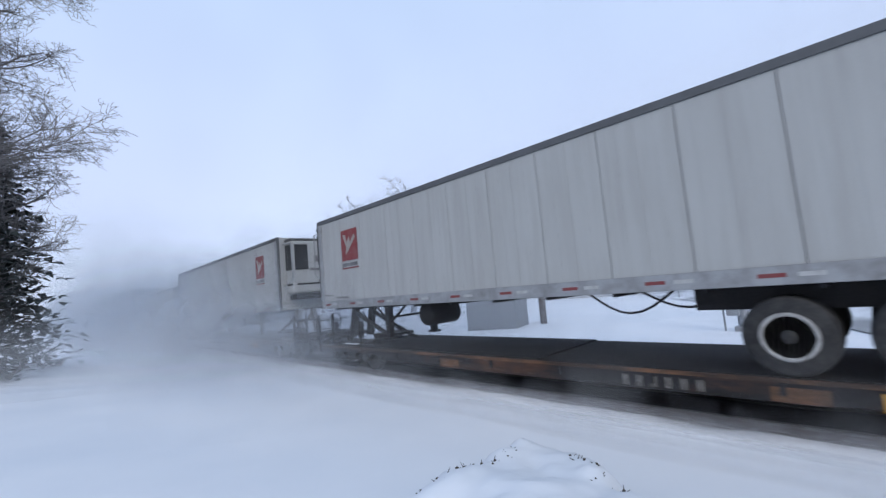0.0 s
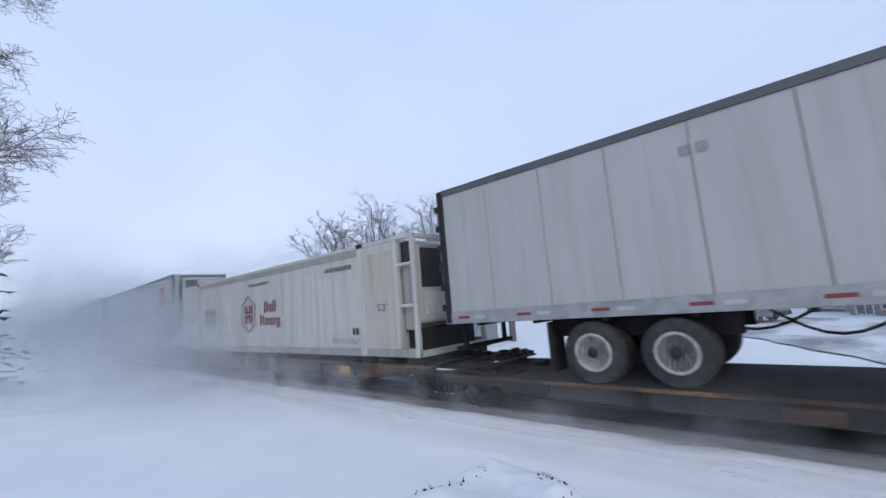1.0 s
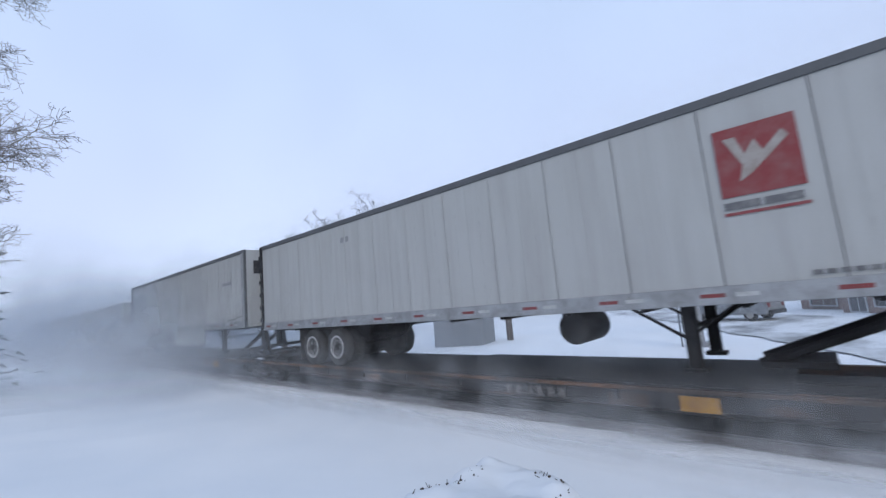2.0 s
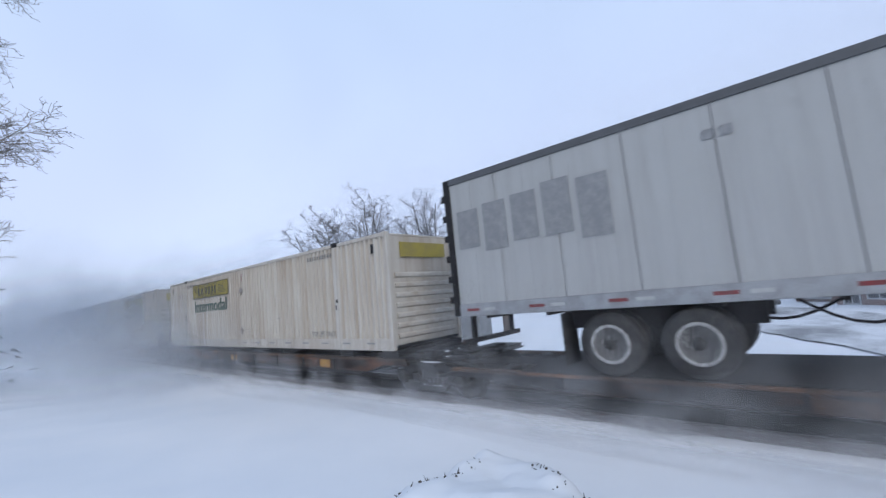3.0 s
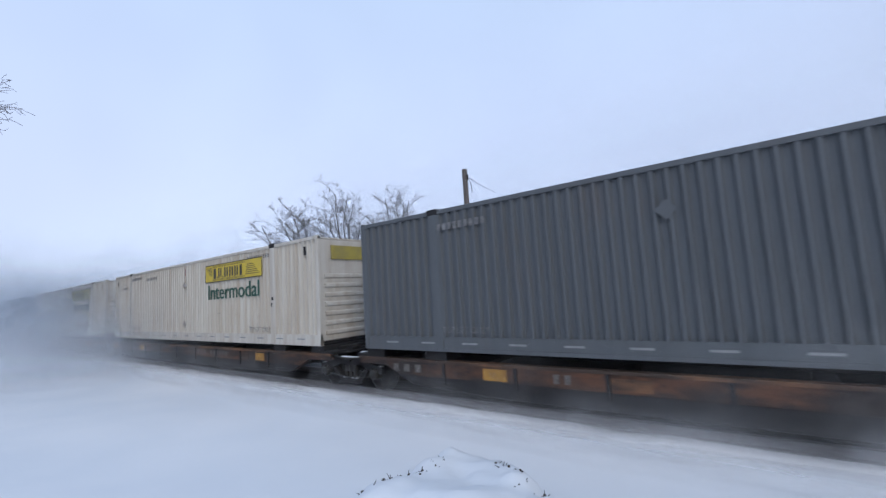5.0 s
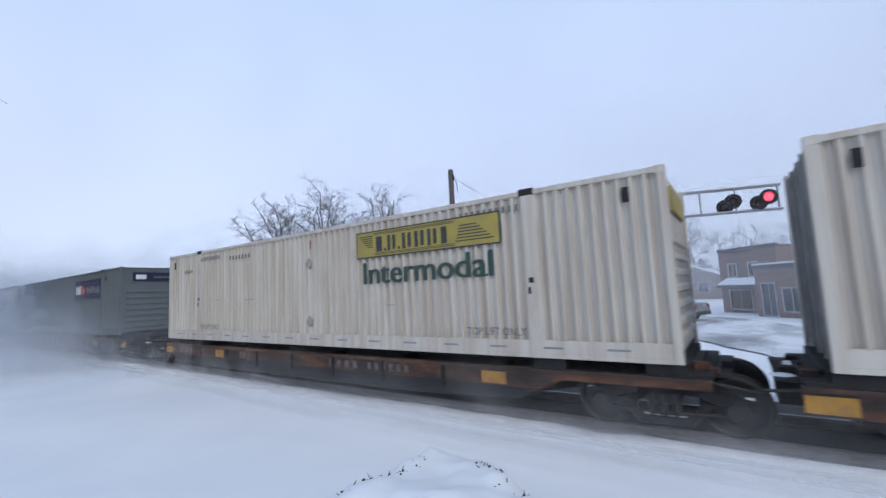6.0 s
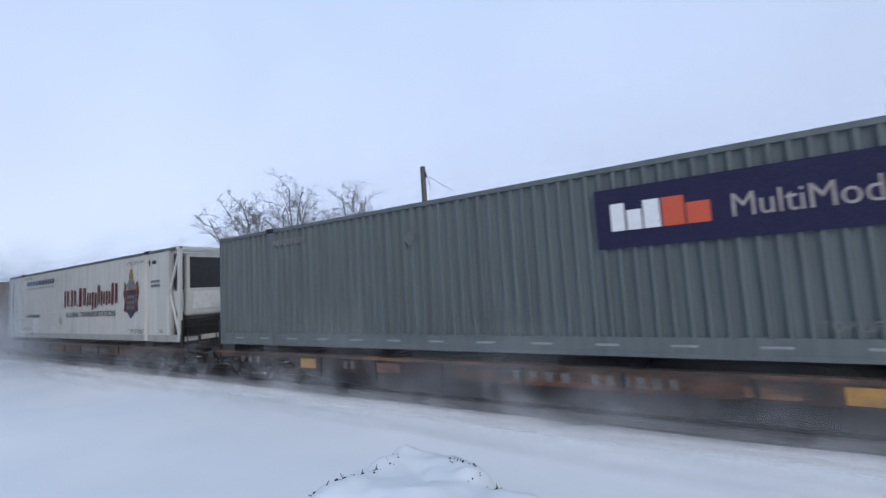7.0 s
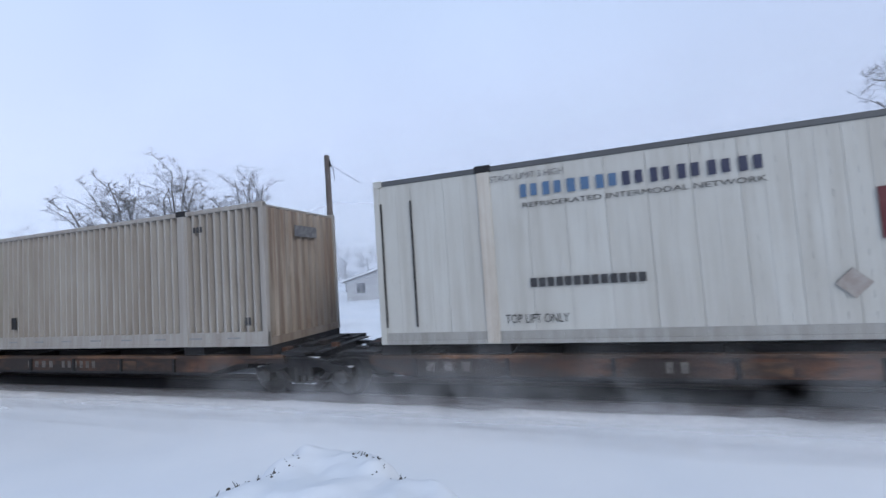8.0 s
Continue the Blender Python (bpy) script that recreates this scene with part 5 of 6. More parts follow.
def build_airborne_snow():
    rnd = random.Random(11)
    # veils across the track, drawn along by the train, that thin out down the line
    for i in range(34):
        x = -18.5 - i * 3.0 + rnd.uniform(-0.8, 0.8)
        ob = snow_sheet("snow_cloud", "veil of fine snow drawn along by the train", 18.0, rnd.uniform(6.5, 9.0), 1.0 if i < 14 else 0.75, DUST, i, 1.2)
        CLOUDS.append((ob, x, 9.0 + rnd.uniform(-0.6, 0.6), -0.3, 80 + rnd.uniform(-8, 8), -2.2))
    # billows that roll along beside the cars
    for i in range(20):
        x = -24.0 - i * 4.5 + rnd.uniform(-1.5, 1.5)
        ob = snow_sheet("snow_billow", "rolling billow of powder snow beside the cars", 16.0, rnd.uniform(2.4, 3.6), 0.85 if i > 3 else 0.5, DUST, 60 + i, 0.6)
        CLOUDS.append((ob, x, 5.6 + rnd.uniform(-0.8, 0.6), -0.4, rnd.uniform(-4, 4), -1.4))
    # low drift over the open snow
    for i in range(12):
        x = -20.0 - i * 3.6 + rnd.uniform(-1.5, 1.5)
        ob = snow_sheet("snow_billow", "low drift of powder snow over the open field", 14.0, rnd.uniform(1.2, 2.4), 0.6, LOWDRIFT, 80 + i, 0.7)
        CLOUDS.append((ob, x, 3.9 + rnd.uniform(-1.2, 0.8), -0.35, rnd.uniform(-10, 10), -0.8))
    # thinner veils nearer by, almost still
    for i in range(7):
        x = -16.5 + i * 1.6
        ob = snow_sheet("snow_cloud", "veil of fine snow drawn along by the train", 16.0, 6.0 - 0.45 * i, 0.62 - 0.075 * i, DUST, 40 + i, 1.0)
        CLOUDS.append((ob, x, 8.6, -0.35, 74 + rnd.uniform(-8, 8), -1.7))
    # snow smoke before the trees
    for i in range(4):
        ob = snow_sheet("snow_billow", "low drift of powder snow over the open field", 12.0, 4.0 - 0.5 * i, 0.65, LOWDRIFT, 90 + i, 0.8)
        CLOUDS.append((ob, -23.0 + 2.2 * i, 0.2, -0.3, 82, -0.6))
    # puffs of powder whirled up beside the wheels, thick along some stretches of the train and thin along others
    stretches = (-104, -92, -86, -78, -64, -56, -48, -40, -30, -24, -14, -6, 2, 16)
    thickness = (0.6, 1.0, 0.7, 0.40, 0.40, 0.55, 0.85, 0.55, 0.7, 0.9, 0.42, 0.36, 0.42, 0.45)
    for i in range(64):
        x = 14.0 - i * 1.85 + rnd.uniform(-0.9, 0.9)
        much = float(np.interp(x, stretches, thickness))
        ob = snow_sheet("snow_puff", "whirling puff of powder snow beside the wheels", rnd.uniform(4.5, 8.0), rnd.uniform(1.1, 1.7) + 0.7 * much * rnd.random(), 0.75 * much * rnd.uniform(0.7, 1.1), PUFF, 400 + i, 0.25, 16, 8)
        CLOUDS.append((ob, x, 6.42 + rnd.uniform(-0.35, 0.25), -0.28, 0, 12.0))
    for i in range(34):
        x = 18.0 - i * 4.2 + rnd.uniform(-1.0, 1.0)
        ob = snow_sheet("snow_stream", "thin skin of snow drifting along the ground", 14.0, rnd.uniform(0.36, 0.48), 0.62, DRIFT, 300 + i, 0.10)
        CLOUDS.append((ob, x, 6.93 + rnd.uniform(-0.18, 0.12), -0.32, 0, 9.0))
    # a tall rolling cloud of powder drawn along by the gap between two loads
    for i in range(5):
        x = -13.0 - i * 2.2 + rnd.uniform(-0.6, 0.6)
        ob = snow_sheet("snow_puff", "tall rolling cloud of powder snow beside the loads", rnd.uniform(7.0, 9.5), rnd.uniform(2.9, 3.9), rnd.uniform(0.22, 0.36), PUFF, 600 + i, 0.2, 18, 9)
        CLOUDS.append((ob, x, 6.5 + rnd.uniform(-0.3, 0.1), -0.28, 0, 5.0))
    # a low white mist that skims the snow before the track
    for i in range(34):
        x = 16.0 - i * 3.4 + rnd.uniform(-1.0, 1.0)
        ob = snow_sheet("snow_stream", "low white mist of snow skimming the field", 12.0, rnd.uniform(0.4, 0.75), 0.6, MIST, 500 + i, 0.25)
        CLOUDS.append((ob, x, 6.3 + rnd.uniform(-0.5, 0.4), -0.28, rnd.uniform(-2, 2), 8.0))
    # still haze of falling and drifting snow over the distance
    for k, (y, d, h) in enumerate(((14, 0.08, 16), (22, 0.14, 20), (28, 0.18, 24), (41, 0.24, 30), (55, 0.34, 36), (78, 0.6, 40), (95, 0.9, 50))):
        ob = snow_sheet("snow_haze", "pale haze of drifting snow over the distance", 150.0 + y * 4, h, d, HAZE, 200 + k, 3.0, 60, 10)
        ob.matrix_basis = pose(-25, y, -1.0)


# ---- motions ----
def motions():
    for ob, x, y, z, tilt in MOVERS:
        walk(ob, [(t, pose(x + run(t), y, z, 0, tilt, 0)) for t in (0.0, 2.0, 4.0, 6.0, 8.0)])
    for ob, x, y, z, turn, speed in CLOUDS:
        walk(ob, [(t, pose(x + speed * t, y, z, 0, 0, turn)) for t in (0.0, 4.0, 8.0)])


build_ground()
build_train()


# ---- trees ----
BARK = surface("grey_bark", (0.10, 0.092, 0.09), (0.05, 0.047, 0.047), 0.7, 3, (1, 1, 0.3), rough=0.9)
# bark lightened so that its colour carries the haze over far trees
HAZETWIG = surface("haze_paled_twig_bark", (0.16, 0.15, 0.15), (0.36, 0.37, 0.39), 0.6, 1.2, rough=0.9)
# paler bark; on trees beyond the track it holds painted haze
TWIG = surface("pale_twig_bark", (0.15, 0.14, 0.14), (0.26, 0.26, 0.27), 0.6, 1.4, rough=0.9)
NEEDLE = surface("dark_needles", (0.035, 0.045, 0.040), (0.08, 0.09, 0.088), 0.6, 2, rough=0.85)


class Wood:
    """Collects tapered tubes into one list of vertices and faces."""

    def __init__(self):
        self.verts, self.faces = [], []

    def limb(self, pts, radii, seg):
        base = len(self.verts)
        for i, p in enumerate(pts):
            d = (pts[min(i + 1, len(pts) - 1)] - pts[max(i - 1, 0)]).normalized()
            s = d.cross(Vector((0.3, 0.2, 0.9)) if abs(d.z) < 0.85 else Vector((1, 0.1, 0))).normalized()
            t = d.cross(s)
            for k in range(seg):
                a = k * math.tau / seg
                self.verts.append(tuple(p + radii[i] * (math.cos(a) * s + math.sin(a) * t)))
        for i in range(len(pts) - 1):
            for k in range(seg):
                m = (k + 1) % seg
                a, b = base + i * seg, base + (i + 1) * seg
                self.faces.append((a + k, a + m, b + m, b + k))

    def link(self, name, mat, parent, label=""):
        me = bpy.data.meshes.new(name)
        me.from_pydata(self.verts, [], self.faces)
        me.polygons.foreach_set("use_smooth", [True] * len(me.polygons))
        return mesh_object(name, me, mat, parent, label)


def bare_tree(label, height, spread, seed, fork=0.25, levels=4, kids=(7, 6, 5, 5), twig=0.012, droop=0.0, lean=(0, 0), mat=None, rise=(0.25, 0.9), stout=1.0, dome=False):
    """A leafless tree: trunk, limbs that fork again and again, and fine twigs."""
    rnd = random.Random(seed)
    ob = tagged(new("bare_tree"), label, "tree")
    trunk, limbs, twigs = Wood(), Wood(), Wood()

    def grow(p, d, length, radius, level):
        n = 5 if level < 2 else (4 if level < levels else 3)
        pts, cur, way = [p.copy()], p.copy(), d.normalized()
        for i in range(n):
            wob = 0.035 if level == 0 else (0.16 if dome and level < 3 else 0.14 + 0.06 * level)
            way = (way + Vector((rnd.gauss(0, wob), rnd.gauss(0, wob), rnd.gauss(0, wob * 0.7) + (0.06 if level < 3 else -droop)))).normalized()
            cur = cur + way * length / n
            pts.append(cur.copy())
        tip = max(twig, radius * (0.55 if level == 0 else 0.35))
        radii = [radius + (tip - radius) * i / n for i in range(n + 1)]
        (trunk if level == 0 else limbs if level < levels - 1 else twigs).limb(pts, radii, (8, 6, 4, 3, 3, 3)[level])
        if level >= levels:
            return
        count = kids[level]
        for k in range(count):
            f = fork + (1 - fork) * (k + rnd.random()) / count if level == 0 else 0.2 + 0.8 * (k + rnd.random()) / count
            i = min(n - 1, int(f * n))
            q = pts[i].lerp(pts[i + 1], f * n - i)
            base = (pts[i + 1] - pts[i]).normalized()
            az = 2.4 * k + rnd.uniform(-0.5, 0.5) + 1.7 * level
            out = Vector((math.cos(az), math.sin(az), rnd.uniform(-0.1, 0.35)))
            if level == 0:
                out = Vector((math.cos(az) + lean[0], math.sin(az) + lean[1], rnd.uniform(*rise)))
                size = spread * rnd.uniform(0.75, 1.1) * (1.1 - 0.45 * f)
                if dome:
                    el = radians(-12 + 96 * (k + 0.5) / count)
                    goal = Vector((spread * math.cos(az) * math.cos(el) + lean[0] * 4, spread * math.sin(az) * math.cos(el), height * (0.60 + 0.36 * math.sin(el)))) * rnd.uniform(0.92, 1.05)
                    i = min(n - 1, int((0.42 + 0.5 * k / count) * n))
                    q = pts[i].lerp(pts[i + 1], rnd.random())
                    out = goal - q
                    size = out.length * 0.9
            else:
                out = (base * rnd.uniform(0.5, 1.1) + out * 0.8)
                size = length * (rnd.uniform(0.30, 0.50) if dome else rnd.uniform(0.42, 0.68)) * (1.15 - 0.4 * f)
            grow(q, out, size, max(twig, radii[i] * rnd.uniform(0.40, 0.58) * (stout if level == 0 else 1.0)), level + 1)

    grow(Vector((0, 0, -0.6)), Vector((rnd.gauss(0, 0.04), rnd.gauss(0, 0.04), 1)), height * (0.55 if dome else 0.78), height * 0.021, 0)
    tall = max(v[2] for v in limbs.verts + twigs.verts)
    for w in (trunk, limbs, twigs):
        w.verts = [(p[0], p[1], p[2] * height / tall) for p in w.verts]
    trunk.link("trunk", BARK, ob)
    limbs.link("branchwork", mat or BARK, ob)
    twigs.link("crown", mat or BARK, ob, "fine leafless twigs")
    return ob


def conifer(label, height, radius, seed):
    """A dark evergreen: trunk and drooping boughs set with needle tufts."""
    rnd = random.Random(seed)
    ob = tagged(new("conifer"), label, "tree")
    w = Wood()
    w.limb([Vector((0, 0, -0.5)), Vector((0, 0, height * 0.6)), Vector((0, 0, height))], [0.22, 0.12, 0.02], 7)
    w.link("trunk", BARK, ob)
    verts, faces = [], []
    rows = int(height * 3.2)
    for j in range(rows):
        z = 0.5 + (height - 0.6) * j / rows
        reach = radius * (1 - z / height) ** 0.75 * rnd.uniform(0.75, 1.15) + 0.15
        for k in range(18):
            az = rnd.uniform(0, math.tau)
            r = reach * rnd.uniform(0.7, 1.1)
            for m in range(7):
                f = (m + 1) / 7
                c = Vector((math.cos(az) * r * f, math.sin(az) * r * f, z - 0.28 * r * f * f + 0.1 * rnd.random()))
                for s in range(2):
                    a, size = rnd.uniform(0, math.tau), rnd.uniform(0.22, 0.48)
                    u = Vector((math.cos(a), math.sin(a), rnd.uniform(-0.7, 0.1))) * size
                    v = Vector((-math.sin(a), math.cos(a), rnd.uniform(-0.4, 0.4))) * size * 0.4
                    b = len(verts)
                    verts += [tuple(c - v), tuple(c + u * 0.6 - v * 0.5), tuple(c + u), tuple(c + v)]
                    faces.append((b, b + 1, b + 2, b + 3))
    me = bpy.data.meshes.new("crown")
    me.from_pydata(verts, [], faces)
    mesh_object("crown", me, NEEDLE, ob, "dark drooping boughs")
    return ob


def polar(az, dist):
    a = radians(az)
    return dist * math.sin(a), dist * math.cos(a)


def place(ob, x, y, turn=0.0, dz=0.0):
    ob.matrix_basis = pose(x, y, ground_height(x, y) + dz, 0, 0, turn)
    return ob


def build_trees():
    # beside the track, on the camera's side
    near = bare_tree("tall leafless tree with pale twigs beside the track", 22.5, 6.6, 5, 0.28, 5, (18, 9, 6, 5, 4), 0.0065, 0.02, (0.1, 0.15), TWIG, stout=0.62)
    place(near, -21.0, -4.35)
    place(bare_tree("leafless tree with dense pale twigs beside the track", 14, 4.6, 8, 0.15, 5, (14, 7, 5, 5, 4), 0.0065, 0.02, (0, 0), TWIG, stout=0.7), -26, -3.4)
    place(bare_tree("tall leafless tree with a high crown beside the track", 27, 6.2, 14, 0.5, 5, (14, 9, 6, 5, 4), 0.0065, 0.02, (0.5, 0.35), TWIG, stout=0.62), -21.8, -3.9)
    place(conifer("dark evergreen tree beside the track", 12.5, 3.8, 3), -29, -1.9)
    place(conifer("dark evergreen tree beside the track", 9.5, 3.0, 4), -24, -2.4)
    # beyond the track
    for (az, dist, h, sp, seed, lean) in ((-55.8, 45, 13.4, 4.9, 21, (-0.1, 0.0)), (-50.4, 45, 15.6, 5.3, 22, (0, 0)), (-42.6, 45, 14.2, 4.5, 23, (0.0, 0.0))):
        place(bare_tree("spreading leafless tree beyond the track, bark paled for haze", h, sp, seed, 0.32, 5, (13, 7, 5, 5, 4), 0.0085, 0.0, lean, TWIG, stout=1.05, dome=True), *polar(az, dist))
    place(bare_tree("tall leafless tree beyond the road, bark paled for haze", 20.0, 7.4, 31, 0.3, 4, (10, 6, 5, 4), 0.016, 0.0, (-0.1, 0), HAZETWIG, (0.4, 1.3)), *polar(33.0, 54))
    far = bare_tree("small leafless tree, pale in the drifting snow", 10.5, 4.6, 41, 0.2, 3, (9, 7, 6), 0.02, 0.0, (0, 0), HAZETWIG)
    rnd = random.Random(7)
    spots = [(-39.5, 72, 0.8), (-37, 84, 0.95), (-35.8, 76, 0.9), (-33.4, 80, 1.0), (-31.5, 88, 0.9), (-28.5, 84, 0.9), (-62, 80, 0.9), (-24, 90, 0.8), (-16, 84, 0.8), (-12, 78, 0.9),
             (-10.6, 62, 0.85), (-8.8, 60, 1.0), (-7.0, 63, 0.9), (-5.3, 61, 1.05), (-3.9, 64, 0.9), (-1.5, 66, 0.9), (1.5, 72, 1.0), (5.5, 74, 0.95), (7.8, 70, 1.05), (10.0, 72, 1.1), (12.5, 70, 1.0), (15, 76, 1.0), (19, 80, 1.0)]
    for i, (az, dist, s) in enumerate(spots):
        x, y = polar(az, dist)
        m = pose(x, y, -0.4, 0, 0, rnd.uniform(0, 360)) @ Matrix.Diagonal((s, s, s, 1))
        if i == 0:
            far.matrix_basis = m
        else:
            c = copy_thing(far, pose(x, y, -0.4, 0, 0, rnd.uniform(0, 360)))
            c.scale = (s, s, s)
        tagged(far, group="distant trees")
    pine = conifer("narrow evergreen, pale in the drifting snow", 7.6, 1.9, 12)
    place(pine, *polar(-8.0, 68))
    for az, dist, s in ((-6.2, 70, 0.82), (-4.6, 66, 1.0), (-3.2, 70, 0.75), (-9.6, 72, 0.9), (-11.5, 66, 0.7)):
        x, y = polar(az, dist)
        copy_thing(pine, pose(x, y, -0.4, 0, 0, az * 40)).scale = (s * 0.9, s * 0.9, s)


# ---- crossing, poles, buildings ----
GALV = surface("galvanised_steel", (0.36, 0.37, 0.385), (0.22, 0.22, 0.225), 0.5, 4, rough=0.5, metal=0.5)
POLEWOOD = surface("weathered_pole_wood", (0.12, 0.10, 0.09), (0.06, 0.052, 0.05), 0.6, 4, (1, 1, 0.15), rough=0.9)
LENS_ON = glow_material("lit_red_lens", (1.0, 0.03, 0.05), 6.0)
LENS_OFF = surface("unlit_red_lens", (0.05, 0.012, 0.014), (0.03, 0.01, 0.01), 0.4, 6, rough=0.3)
BRICK = surface("brown_brick", (0.235, 0.155, 0.135), (0.16, 0.12, 0.11), 0.6, 2, rough=0.85, vary=0.3)
MORTAR = surface("brick_wall", (0.22, 0.155, 0.135), (0.18, 0.16, 0.155), 0.5, 3, rough=0.9)
DARKROOF = surface("dark_parapet", (0.10, 0.098, 0.105), (0.06, 0.06, 0.062), 0.5, 1, rough=0.85)
STUCCO = surface("pale_painted_wall", (0.66, 0.67, 0.68), (0.36, 0.36, 0.37), 0.5, 0.8, rough=0.85)
SIDING = surface("white_siding", (0.48, 0.49, 0.50), (0.34, 0.34, 0.35), 0.5, 1.4, rough=0.8)
GLASS = surface("dark_window_glass", (0.045, 0.05, 0.06), (0.08, 0.09, 0.10), 0.4, 2, rough=0.12, bump=0)
HUT = surface("grey_metal_hut", (0.22, 0.23, 0.24), (0.15, 0.155, 0.16), 0.5, 1.2, rough=0.6)
CARPAINT = surface("grey_car_paint", (0.17, 0.175, 0.185), (0.42, 0.425, 0.43), 0.6, 2, rough=0.45)
SIGNBLUE = surface("blue_grey_sign", (0.10, 0.13, 0.22), (0.15, 0.17, 0.22), 0.5, 2, rough=0.5)


def road_material():
    m, nt, b = node_mat("snow_swept_asphalt")
    base = blend(nt, span(nt, noise_node(nt, 60, 4), 0.35, 0.65, 0, 1), (0.075, 0.078, 0.083), (0.12, 0.122, 0.127))
    cover = span(nt, noise_node(nt, 0.55, 7, 0.65, (0.8, 0.5, 1)), 0.36, 0.58, 0.25, 0.97)
    nt.links.new(blend(nt, cover, base, (0.74, 0.76, 0.79)), b.inputs["Base Color"])
    b.inputs["Roughness"].default_value = 0.8
    return m


ROAD = road_material()


def build_road():
    mid = [(12, 3.5), (8.6, 9.6), (5.9, 13.5), (3.4, 17.8), (0.6, 23), (-2.4, 28.5), (-6.0, 34), (-12.5, 44), (-22, 58), (-40, 84)]
    fine = []
    for (a, b) in zip(mid, mid[1:]):
        for k in range(8):
            f = k / 8
            fine.append(Vector((a[0] + (b[0] - a[0]) * f, a[1] + (b[1] - a[1]) * f)))
    fine = [p for p in fine if p.y > 11]
    verts, cols = [], 7
    for i, p in enumerate(fine):
        d = (fine[min(i + 1, len(fine) - 1)] - fine[max(i - 1, 0)]).normalized()
        side = Vector((d.y, -d.x))
        for k in range(cols):
            edge = (k / (cols - 1) - 0.5) * 6.2 + (0.35 * noise.noise((i * 0.4, k, 2)) if k in (0, cols - 1) else 0)
            q = p + side * edge
            verts.append((q.x, q.y, ground_height(q.x, q.y) + 0.05))
    tagged(mesh_object("road", grid_mesh("road", verts, cols, len(fine)), ROAD), "grey asphalt road streaked with blown snow", "road", kind="structure")


def flasher(parent, x, y, z, lit, turn=0.0):
    """A round black signal head with a hooded red lens, looking along -y."""
    head = part("signal_head", lathe(bmesh.new(), [(0.02, 0.05), (0.29, 0.05), (0.30, 0.03), (0.30, 0.0), (0.02, 0.0)], (x, y, z), 24), BLACK, parent)
    part("lens", lathe(bmesh.new(), [(0.01, -0.06), (0.08, -0.055), (0.145, -0.03), (0.15, 0.0), (0.01, 0.002)], (x, y, z), 20), LENS_ON if lit else LENS_OFF, head, "lit red lens" if lit else "unlit lens")
    hood = bmesh.new()
    rings = []
    for yy in (0.0, -0.28):
        rings.append([hood.verts.new((x + 0.165 * math.cos(a), y + yy, z + 0.165 * math.sin(a))) for a in [radians(-25 + 230 * k / 14) for k in range(15)]])
    for k in range(14):
        hood.faces.new((rings[0][k], rings[0][k + 1], rings[1][k + 1], rings[1][k]))
    part("hood", hood, HUT, head)
    part("housing", tube(bmesh.new(), [(x, y + 0.05, z), (x, y + 0.28, z)], 0.13, 12), HUT, head)


